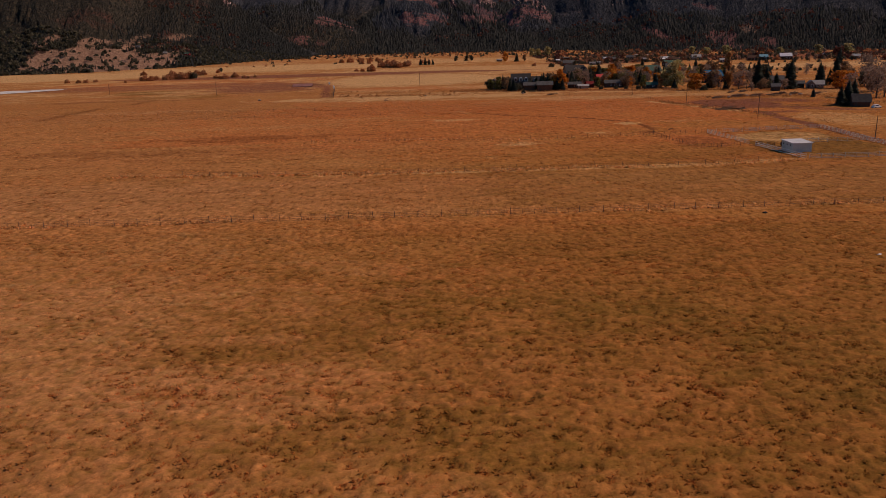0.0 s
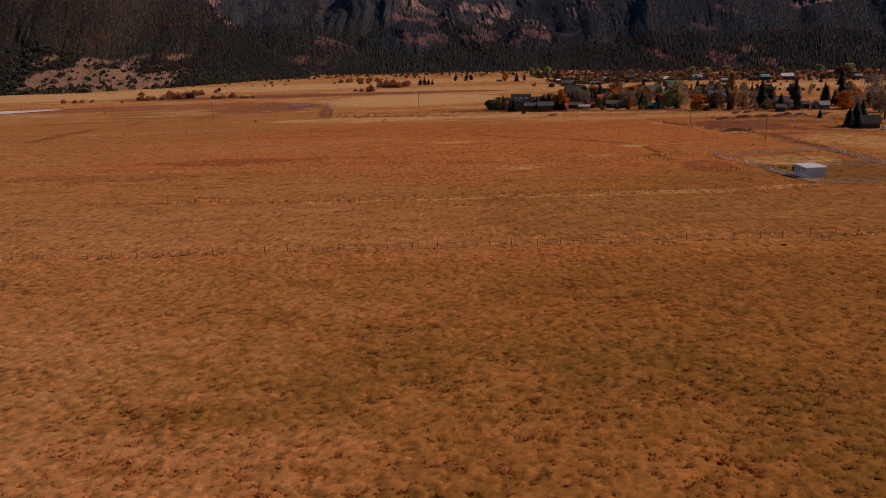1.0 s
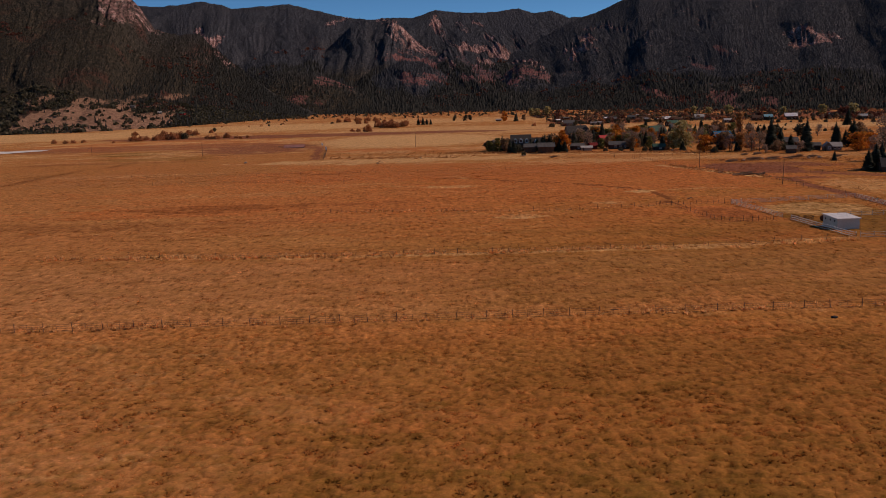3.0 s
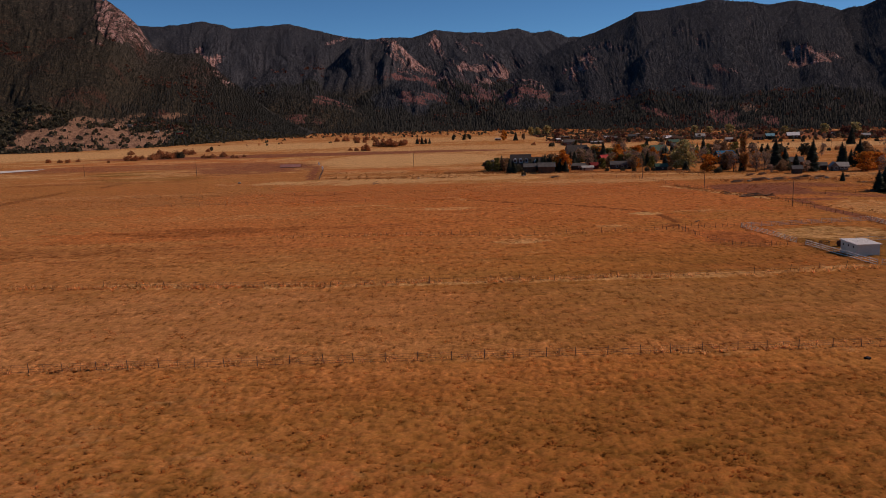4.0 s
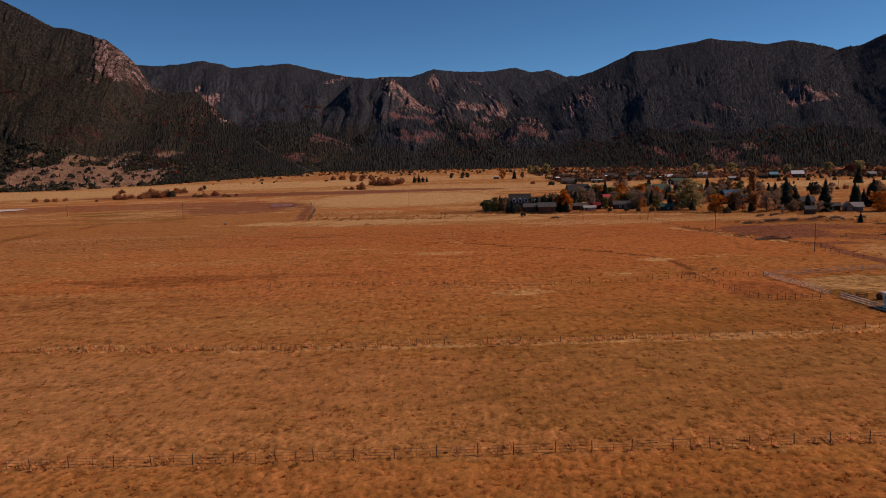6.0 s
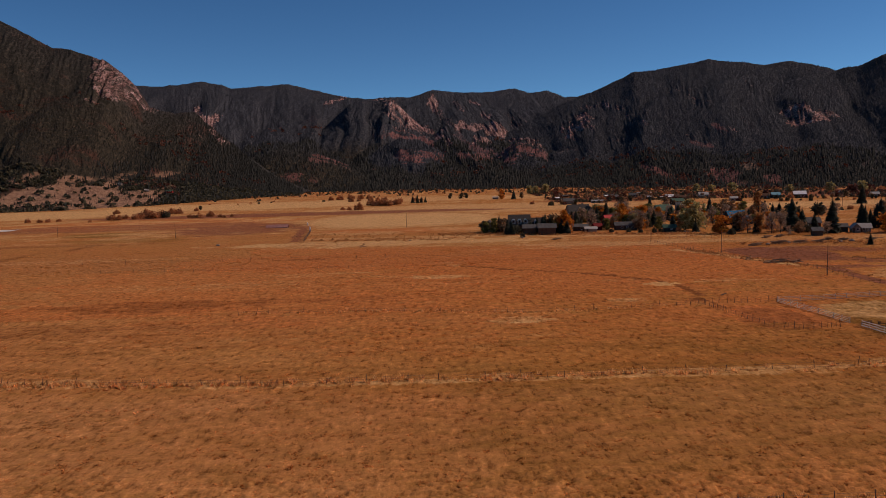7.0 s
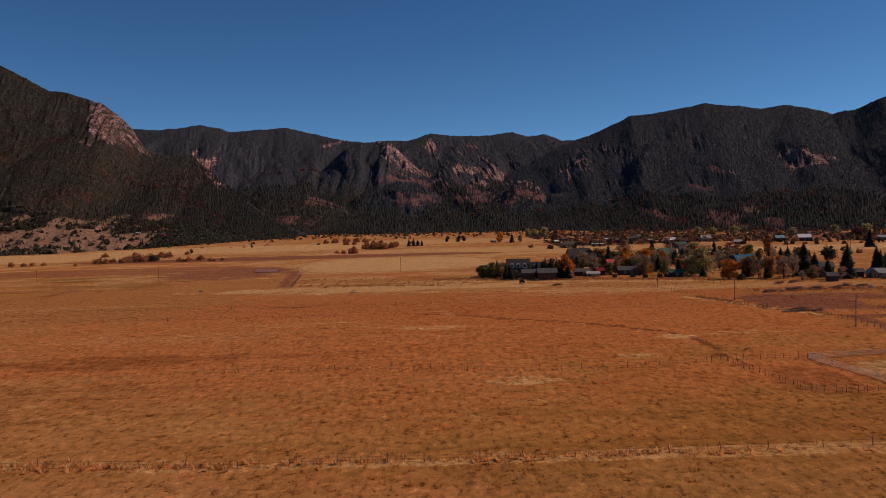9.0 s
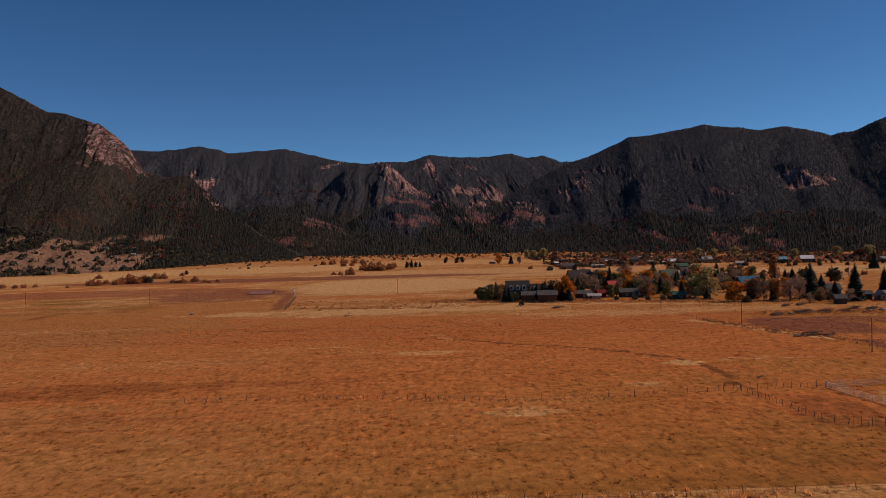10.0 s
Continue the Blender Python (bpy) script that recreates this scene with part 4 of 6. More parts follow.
fence("pipe_fence", "white pipe rail fence beside the metal shed", [(81.6, 231.2), (84.9, 207.4)], 2.4, PIPEPOSTS, (0.3, 0.62, 0.94, 1.26), 9, None, 0.5, 0.02, 0.05, MAT_PIPE, "rail")
fence("board_fence", "white board fence in front of the metal shed", [(85.4, 204.2), (86.0, 193.2), (86.7, 186.4), (87.5, 179.6)], 2.4, PIPEPOSTS, (0.35, 0.8, 1.25), 10, None, 0.5, 0.02, 0.075, MAT_WHITE, "rail")
fence("pipe_fence", "grey pipe rail fence on the near side of the pen", [(88.4, 179.6), (103, 180.4), (117, 182)], 2.75, PIPEPOSTS, (0.3, 0.62, 0.94, 1.26), 11, None, 0.5, 0.02, 0.045, MAT_PIPE, "rail")
fence("pipe_fence", "grey pipe rail fence dividing the pen", [(98, 206.2), (117.4, 207.6)], 2.75, PIPEPOSTS, (0.4, 0.8, 1.2), 12, None, 0.5, 0.02, 0.04, MAT_PIPE, "rail")
fence("pipe_fence", "white pipe rail fence between the pen and the lane", [(118.6, 236.2), (117.8, 215), (117.4, 197), (117.2, 182.4)], 2.6, PIPEPOSTS, (0.3, 0.62, 0.94, 1.26), 17, None, 0.5, 0.02, 0.055, MAT_PIPE, "rail")
fence("wire_fence", "wire fence on wooden posts beside a dirt lane", [(94, 392), (99, 363), (101, 344), (105, 334), (109, 321), (112, 310)], 2.6, OLDPOSTS, (0.5, 1.0), 13, None, 5, 0.25)
fence("wire_fence", "wire fence on wooden posts along a dirt track", [(118, 297), (117, 278), (116, 259), (118.4, 250), (120, 241)], 3.0, OLDPOSTS, (0.5, 1.0), 14, None, 5, 0.25)
fence("rail_fence", "dark wooden rail corral fence", [(138, 303), (149, 304), (164, 307), (188, 311)], 2.4, OLDPOSTS, (0.5, 0.95, 1.35), 15, None, 3, 0.1, 0.06, MAT_POST, "rail")
fence("wire_fence", "fence of dark posts at the edge of the houses", [(60, 402), (100, 396), (135, 398)], 4.0, OLDPOSTS, (0.5, 1.0), 16, None, 4, 0.2)

# ---------------------------------------------------------------- metal shed in the pen
def metal_shed():
    z = floor_at(91, 192)
    s = thing("metal_shed", pose(88.4, 188.8, z, 0, 0, 1), "white sheet metal livestock shed with a flat roof", "shed")
    w, d, h0, h1 = 4.9, 6.0, 2.55, 2.75
    bm = bmesh.new()
    vs = [bm.verts.new(c) for c in ((0, 0, -0.1), (w, 0, -0.1), (w, d, -0.1), (0, d, -0.1), (0, 0, h0), (w, 0, h0), (w, d, h1), (0, d, h1))]
    for f in ((0, 1, 5, 4), (1, 2, 6, 5), (2, 3, 7, 6), (3, 0, 4, 7), (4, 5, 6, 7)):
        bm.faces.new([vs[i] for i in f])
    # standing ribs of the sheet metal
    for i in range(17):
        x = 0.15 + i * (w - 0.3) / 16
        box(bm, x - 0.03, -0.025, 0, x + 0.03, 0, h0)
    for i in range(19):
        y = 0.15 + i * (d - 0.3) / 18
        box(bm, -0.025, y - 0.03, 0, 0, y + 0.03, h0)
    part("wall", bm, MAT_SHEDWALL, s)
    bm = bmesh.new()
    rv = box(bm, -0.25, -0.3, h0 + 0.003, w + 0.25, d + 0.3, h0 + 0.12)
    for v in rv:
        v.co.z += (v.co.y / d) * (h1 - h0)
    for i in range(12):
        x = -0.2 + i * (w + 0.4) / 11
        q = box(bm, x - 0.03, -0.3, h0 + 0.12, x + 0.03, d + 0.3, h0 + 0.15)
        for v in q:
            v.co.z += (v.co.y / d) * (h1 - h0)
    part("roof", bm, MAT_WHITE, s, "bright white metal roof")
    for y in (1.1, 3.0, 4.9):
        bm = bmesh.new()
        box(bm, -0.06, y - 0.2, 1.75, -0.03, y + 0.2, 2.15, 0.008)
        part("vent", bm, MAT_DARKHOLE, s, "small dark vent opening")
    bm = bmesh.new()
    box(bm, 3.4, -0.05, 0, 4.4, -0.028, 2.0, 0.006)
    part("door", bm, MAT_SHEDWALL, s)


metal_shed()


def feeder(x, y, r, label, mat):
    f = thing("hay_feeder", pose(x, y, floor_at(x, y)), label, "feeder")
    for z in (0.08, 0.55, 1.0):
        bm = bmesh.new()
        pts = [Vector((r * math.cos(a), r * math.sin(a), z)) for a in np.linspace(0, 2 * math.pi, 15)]
        for a, b_ in zip(pts, pts[1:]):
            tube(bm, a, b_, 0.035, 0.035, 5)
        part("ring", bm, mat, f)
    bm = bmesh.new()
    for a in np.linspace(0, 2 * math.pi, 13)[:-1]:
        tube(bm, (r * math.cos(a), r * math.sin(a), 0.0), (r * 0.92 * math.cos(a + 0.2), r * 0.92 * math.sin(a + 0.2), 1.0), 0.025, 0.025, 4)
    part("bars", bm, mat, f)


feeder(86.9, 205.2, 0.9, "dark ring hay feeder behind the rail fence", MAT_BLACKTUB)
feeder(89.2, 203.4, 1.1, "round steel hay feeder in the pen", MAT_BLACKTUB)


def tank():
    t = thing("stock_tank", pose(92.0, 200.9, floor_at(92, 200.9), 0, 0, 20), "rusty red steel tank lying beside the shed", "tank")
    bm = bmesh.new()
    prev = None
    for x, r in ((-1.3, 0.35), (-1.15, 0.62), (-0.9, 0.72), (0.9, 0.72), (1.15, 0.62), (1.3, 0.35)):
        ring = [bm.verts.new((x, r * math.cos(a), 0.9 + r * math.sin(a))) for a in np.linspace(0, 2 * math.pi, 15)[:-1]]
        if prev:
            for i in range(14):
                bm.faces.new((prev[i], prev[(i + 1) % 14], ring[(i + 1) % 14], ring[i]))
        else:
            bm.faces.new(list(reversed(ring)))
        prev = ring
    bm.faces.new(prev)
    part("drum", bm, MAT_RUSTY, t)
    for x in (-0.7, 0.7):
        bm = bmesh.new()
        box(bm, x - 0.08, -0.6, 0.0, x + 0.08, 0.6, 0.35, 0.02)
        part("cradle", bm, MAT_POST, t)


tank()

bm = bmesh.new()
box(bm, -0.35, -0.28, 0, 0.35, 0.28, 0.42, 0.06)
salt = new("salt_tub", finish(bm, "salt_tub", MAT_BLACKTUB))
salt.matrix_basis = pose(54.9, 125.0, floor_at(54.9, 125), 0, 0, 25)
tagged(salt, "small black rubber salt tub lying in the grass", "tub")
bm = bmesh.new()
box(bm, -0.4, -0.25, 0, 0.4, 0.25, 0.3, 0.08)
bag = new("feed_block", finish(bm, "feed_block", MAT_WHITE))
bag.matrix_basis = pose(59.5, 98.5, floor_at(59.5, 98.5), 0, 0, 40)
tagged(bag, "small white feed block lying in dry grass", "block")


def small_car(x, y, turn):
    """A pale estate car parked on the grass."""
    c = thing("car", pose(x, y, floor_at(x, y), 0, 0, turn), "small white car parked in dry grass beside a barn", "car")
    bm = bmesh.new()
    box(bm, -1.9, -0.8, 0.28, 1.9, 0.8, 0.85, 0.12)
    part("body", bm, MAT_WHITE, c)
    bm = bmesh.new()
    q = box(bm, -1.5, -0.72, 0.853, 0.8, 0.72, 1.42)
    for v in q:
        if v.co.z > 1.2:
            v.co.x = v.co.x * 0.8 - 0.05
            v.co.y *= 0.86
    cabin = part("cabin", bm, MAT_WHITE, c)
    for sgn in (-1, 1):
        bm = bmesh.new()
        box(bm, -1.2, sgn * 0.70 - 0.02, 0.95, 0.45, sgn * 0.70 + 0.02, 1.28)
        part("side_window", bm, MAT_GLASS, cabin)
        for wx in (-1.2, 1.2):
            bm = bmesh.new()
            tube(bm, (wx, sgn * 0.68, 0.31), (wx, sgn * 0.84, 0.31), 0.31, 0.31, 12)
            part("wheel", bm, MAT_BLACKTUB, c)


small_car(169.4, 295.4, 15)


# ---------------------------------------------------------------- utility poles
def utility_pole(x, y, h, arm, label):
    p = thing("utility_pole", pose(x, y, floor_at(x, y), 0, 0, 20), label, "pole", "utility poles")
    bm = bmesh.new()
    tube(bm, (0, 0, -0.5), (0.05, 0, h), 0.12, 0.08, 8)
    part("shaft", bm, MAT_POST, p)
    if arm:
        bm = bmesh.new()
        box(bm, -1.1, -0.06, h - 0.8, 1.1, 0.06, h - 0.66, 0.01)
        part("crossarm", bm, MAT_POST, p)
        for x_ in (-0.95, 0.0, 0.95):
            bm = bmesh.new()
            tube(bm, (x_, 0, h - 0.66), (x_, 0, h - 0.5), 0.05, 0.03, 6)
            part("insulator", bm, MAT_PIPE, p)


for x, y, hh, arm in ((108.1, 335.3, 8.2, False), (98.3, 390.8, 7.0, False), (113.0, 270.2, 8.4, False), (-218, 507, 7.0, False), (-140, 481, 8.0, False), (-13.5, 518, 8.5, False),
                      (121.0, 209.8, 6.6, False), (268, 560, 10, True), (300, 610, 10, True), (236, 520, 10, True)):
    utility_pole(x, y, hh, arm, "weathered wooden utility pole standing in the field")


# ---------------------------------------------------------------- houses
def window(parent, x, y, z, w, h, facing, arch=False):
    """A framed window on a wall that looks along -y (front), +x, -x or +y."""
    turn = {"front": 0, "right": 90, "back": 180, "left": 270}[facing]
    m = pose(x, y, z, 0, 0, turn)
    fr = bmesh.new()
    t = 0.1
    box(fr, -w / 2, -0.08, 0, -w / 2 + t, -0.003, h)
    box(fr, w / 2 - t, -0.08, 0, w / 2, -0.003, h)
    box(fr, -w / 2 + t, -0.08, 0, w / 2 - t, -0.003, t)
    box(fr, -w / 2 + t, -0.08, h - t, w / 2 - t, -0.003, h)
    box(fr, -0.03, -0.07, t, 0.03, -0.02, h - t)
    win = part("window", fr, MAT_TRIM, parent, at=m)
    gl = bmesh.new()
    box(gl, -w / 2 + t, -0.03, t, w / 2 - t, -0.005, h - t)
    part("pane", gl, MAT_GLASS, win)
    return win


def house(name, label, x, y, turn, w, d, eave, ridge, wall, roof, front=2, side=1, gable_front=False, chimney=False, door=True, storeys=1, dormers=0, base=None, over=0.5):
    """A gabled building; its front looks along -y before it is turned."""
    if y > 600:
        w, d, eave, ridge, over = w * 0.76, d * 0.76, eave * 0.8, ridge * 0.78, 0.3
    z = floor_at(x, y) if base is None else base
    hs = thing(name, pose(x, y, z, 0, 0, turn), label, name.replace("_", " ").split()[-1])
    body = bmesh.new()
    x0, x1, y0, y1 = -w / 2, w / 2, -d / 2, d / 2
    lo = [body.verts.new((a, b_, -0.4)) for a, b_ in ((x0, y0), (x1, y0), (x1, y1), (x0, y1))]
    hi = [body.verts.new((a, b_, eave)) for a, b_ in ((x0, y0), (x1, y0), (x1, y1), (x0, y1))]
    if gable_front:
        top = [body.verts.new((0, y0, ridge)), body.verts.new((0, y1, ridge))]
        body.faces.new((lo[0], lo[1], hi[1], top[0], hi[0]))
        body.faces.new((lo[2], lo[3], hi[3], top[1], hi[2]))
        body.faces.new((lo[1], lo[2], hi[2], hi[1]))
        body.faces.new((lo[3], lo[0], hi[0], hi[3]))
    else:
        top = [body.verts.new((x0, 0, ridge)), body.verts.new((x1, 0, ridge))]
        body.faces.new((lo[3], lo[0], hi[0], top[0], hi[3]))
        body.faces.new((lo[1], lo[2], hi[2], top[1], hi[1]))
        body.faces.new((lo[0], lo[1], hi[1], hi[0]))
        body.faces.new((lo[2], lo[3], hi[3], hi[2]))
    part("wall", body, wall, hs)
    half = (w if gable_front else d) / 2
    length = (d if gable_front else w) / 2 + over
    slope = (ridge - eave) / half
    for sgn in (-1, 1):
        rb = bmesh.new()
        e, drop = half + over, eave - over * slope
        prof = [(sgn * e, drop + 0.02), (sgn * e, drop + 0.2), (0, ridge + 0.2), (0, ridge + 0.02)]
        rings = []
        for s in (-length, length):
            rings.append([rb.verts.new((p, s, q) if gable_front else (s, p, q)) for p, q in prof])
        for i in range(4):
            rb.faces.new((rings[0][i], rings[0][(i + 1) % 4], rings[1][(i + 1) % 4], rings[1][i]))
        rb.faces.new(rings[0])
        rb.faces.new(list(reversed(rings[1])))
        bmesh.ops.recalc_face_normals(rb, faces=rb.faces)
        part("roof", rb, roof, hs)
    for s in range(storeys):
        zz = 0.9 + s * 2.7
        for i in range(front):
            window(hs, x0 + w * (i + 1) / (front + 1) + (0.6 if door and s == 0 else 0), y0, zz, 1.1, 1.25, "front")
        for i in range(side):
            yy = y0 + d * (i + 1) / (side + 1)
            window(hs, x1, yy, zz, 1.0, 1.2, "right")
            window(hs, x0, yy, zz, 1.0, 1.2, "left")
    if door:
        db = bmesh.new()
        box(db, -0.48, y0 - 0.07, 0, 0.48, y0 - 0.004, 2.05, 0.01)
        part("door", db, MAT_DARKWALL, hs, at=pose(-w * 0.32, 0, 0))
    if chimney:
        cb = bmesh.new()
        box(cb, w * 0.22, 0.2, eave, w * 0.22 + 0.7, 0.9, ridge + 1.1, 0.03)
        part("chimney", cb, MAT_STONE, hs)
    for i in range(dormers):
        dx = x0 + w * (i + 0.75) / (dormers + 0.5)
        zb = eave + (ridge - eave) * 0.12
        yb = y0 + (zb - eave) / slope
        dm = bmesh.new()
        dw, dh = 0.95, 1.5
        ends = []
        for yy in (yb - 0.25, yb + 2.6):
            ends.append([dm.verts.new((a, yy, c)) for a, c in ((-dw, zb), (dw, zb), (dw, zb + dh), (dw * 0.6, zb + dh + 0.6), (0, zb + dh + 0.85), (-dw * 0.6, zb + dh + 0.6), (-dw, zb + dh))])
        for k in range(7):
            dm.faces.new((ends[0][k], ends[0][(k + 1) % 7], ends[1][(k + 1) % 7], ends[1][k]))
        dm.faces.new(ends[0])
        dm.faces.new(list(reversed(ends[1])))
        bmesh.ops.recalc_face_normals(dm, faces=dm.faces)
        dob = part("dormer", dm, MAT_TRIM, hs, "white arched dormer", at=pose(dx, 0, 0))
        wb = bmesh.new()
        box(wb, -0.6, yb - 0.3, zb + 0.3, 0.6, yb - 0.254, zb + 1.7, 0.01)
        part("pane", wb, MAT_GLASS, dob)
    return hs


house("farmhouse", "dark roofed house with three white arched dormers", 48.6, 462, -4, 11.0, 9.0, 4.2, 9.0, MAT_DARKWALL, MAT_DARKROOF, 3, 2, storeys=1, dormers=3)
house("farmhouse", "lower dark roofed wing with a white arched dormer", 57.4, 463, -4, 6.0, 7.0, 3.6, 7.2, MAT_DARKWALL, MAT_DARKROOF, 1, 1, dormers=1)
house("wooden_barn", "small brown board barn with a pale grey roof", 52.0, 446, -6, 6.2, 6.0, 3.3, 4.8, MAT_BROWNWALL, MAT_GREYROOF, 0, 0, door=True)
house("wooden_barn", "brown board barn with a pale grey roof", 60.2, 441, -6, 8.6, 6.5, 3.6, 5.4, MAT_BROWNWALL, MAT_GREYROOF, 0, 0, door=True)
house("farmhouse", "large grey two storey house among trees", 93, 533, 12, 13.5, 8.0, 5.8, 10.0, MAT_GREYWALL, MAT_DARKROOF, 5, 2, storeys=2, chimney=True)
house("farmhouse", "front gable wing of a grey two storey house", 98.6, 528, 12, 5.0, 6.0, 5.4, 9.0, MAT_GREYWALL, MAT_DARKROOF, 2, 1, gable_front=True, storeys=2, door=False)
house("low_shed", "low dark shed with a pale roof edge", 80, 457, -5, 7.4, 5.0, 2.4, 3.6, MAT_DARKWALL, MAT_GREYROOF, 1, 0)
house("low_shed", "low tan shed with a light roof", 83.8, 449, -5, 5.8, 4.5, 1.8, 2.6, MAT_TANWALL, MAT_PALEROOF, 0, 0)
house("cottage", "small brown cottage with a bright red metal roof", 100, 482, 20, 4.6, 5.0, 3.4, 6.4, MAT_BROWNWALL, MAT_REDROOF, 2, 1)
house("low_shed", "small dark red shed among the trees", 90, 462, 10, 4.0, 4.0, 2.0, 3.4, MAT_DULLRED, MAT_DULLRED, 0, 0)
house("long_shed", "long low dark shed with a pale grey roof", 103.5, 456, -6, 11.0, 5.0, 2.6, 4.1, MAT_DARKWALL, MAT_GREYROOF, 3, 0)
house("low_shed", "low dark shed with a green metal roof", 121.5, 440, -8, 6.0, 4.5, 2.1, 3.4, MAT_DARKWALL, MAT_GREENROOF, 1, 0)
house("cottage", "house with a bright blue metal roof behind trees", 168, 474, 8, 10.0, 7.0, 4.4, 7.4, MAT_DARKWALL, MAT_BLUEROOF, 3, 1)
house("wooden_shed", "small dark board shed with a grey roof", 173.0, 395, -14, 4.0, 3.8, 2.4, 3.6, MAT_DARKWALL, MAT_GREYROOF, 0, 0)
house("farmhouse", "white farmhouse gable facing the field", 196.2, 406, -18, 3.6, 5.4, 2.3, 4.1, MAT_GREYWALL, MAT_PALEROOF, 1, 1, gable_front=True)
house("farmhouse", "white farmhouse wing with a pale roof", 200.6, 407, -18, 5.2, 4.6, 2.2, 3.9, MAT_GREYWALL, MAT_PALEROOF, 2, 1)
house("low_shed", "dark low outbuilding beside the white farmhouse", 191, 412, -15, 8.0, 5.0, 2.4, 3.6, MAT_DARKWALL, MAT_GREYROOF, 0, 0)
house("wooden_barn", "dark brown barn under tall trees", 167, 303, -16, 6.2, 5.6, 2.3, 4.9, MAT_BROWNWALL, MAT_DARKROOF, 0, 0)
house("cottage", "brown cottage with a grey roof behind a spruce", 192, 440, -10, 9.0, 6.0, 2.8, 5.0, MAT_BROWNWALL, MAT_GREYROOF, 2, 1)
house("cottage", "dark house with a large white roof at the forest edge", 331, 740, -14, 14.0, 10.0, 4.2, 7.8, MAT_BROWNWALL, MAT_WHITE, 3, 1, gable_front=False)
house("cottage", "house with a pale teal roof at the forest edge", 314, 750, -10, 10.0, 8.0, 3.6, 6.4, MAT_BROWNWALL, MAT_TEALROOF, 2, 1)
house("cottage", "brown cottage near the forest edge", 300, 742, -12, 11.0, 8.0, 3.2, 6.0, MAT_BROWNWALL, MAT_BROWNWALL, 2, 1)
house("cottage", "house with a pale pointed gable among trees", 372, 748, -20, 6.0, 8.0, 3.8, 6.6, MAT_DARKWALL, MAT_PALEROOF, 1, 1, gable_front=True)
house("cottage", "small white cottage at the edge of the field", 265, 722, -8, 8.5, 6.0, 2.8, 4.8, MAT_GREYWALL, MAT_PALEROOF, 2, 1)
house("cottage", "dark cottage with a pale roof at the field edge", 392, 728, -18, 9.0, 7.0, 3.0, 5.4, MAT_DARKWALL, MAT_PALEROOF, 2, 1)
house("farmhouse", "house with a long pale grey roof among trees", 185, 612, -8, 15.0, 9.0, 4.6, 7.6, MAT_GREYWALL, MAT_GREYROOF, 3, 1)
house("cottage", "house with a dark green roof among trees", 153, 556, 16, 11.0, 8.0, 4.2, 7.6, MAT_GREYWALL, MAT_GREENROOF, 3, 1)
house("cottage", "grey cottage among low trees in the village", 122, 733, 5, 13.0, 8.0, 3.4, 6.4, MAT_GREYWALL, MAT_GREYROOF, 3, 1)
house("mobile_home", "long white mobile home in the far village", 150, 745, 4, 14.0, 4.5, 2.6, 3.4, MAT_GREYWALL, MAT_PALEROOF, 4, 1)
house("cottage", "brown cottage with a green roof in the village", 205, 690, 14, 14.0, 8.0, 3.4, 6.2, MAT_BROWNWALL, MAT_GREENROOF, 3, 1)
house("cottage", "dark cottage with a rust roof in the village", 225, 745, -4, 12.0, 8.0, 3.4, 6.2, MAT_DARKWALL, MAT_BROWNWALL, 3, 1)
house("cottage", "tan cottage with a pale roof in the village", 262, 790, -6, 12.0, 8.0, 3.6, 6.4, MAT_TANWALL, MAT_PALEROOF, 3, 1)
house("cottage", "small grey cottage by the far pines", 178, 800, 6, 11.0, 7.0, 3.2, 5.8, MAT_GREYWALL, MAT_GREYROOF, 2, 1)
house("cottage", "small dark cottage with a grey roof by the far pines", 205, 830, -10, 12.0, 7.0, 3.2, 5.8, MAT_DARKWALL, MAT_GREYROOF, 2, 1)
house("low_shed", "small white shed in the far pale field", 68, 875, 0, 8.0, 4.0, 2.2, 3.2, MAT_GREYWALL, MAT_PALEROOF, 0, 0)
house("farmhouse", "pale gable end of a house behind a dark hedge", 33, 468, -10, 6.0, 8.0, 3.4, 6.0, MAT_GREYWALL, MAT_DARKROOF, 1, 1, gable_front=True)
rnd = random.Random(31)
for i in range(28):
    house("low_shed", "small weathered outbuilding among the far village brush", rnd.uniform(125, 260), rnd.uniform(765, 900), rnd.uniform(-25, 25), rnd.uniform(4, 9), rnd.uniform(4, 6), rnd.uniform(2.0, 2.8), rnd.uniform(3.0, 4.2),
          (MAT_TANWALL, MAT_DARKWALL, MAT_BROWNWALL, MAT_GREYWALL)[i % 4], (MAT_WHITE, MAT_GREYROOF, MAT_BROWNWALL, MAT_PALEROOF)[(i // 2) % 4], 0, 0, door=False)

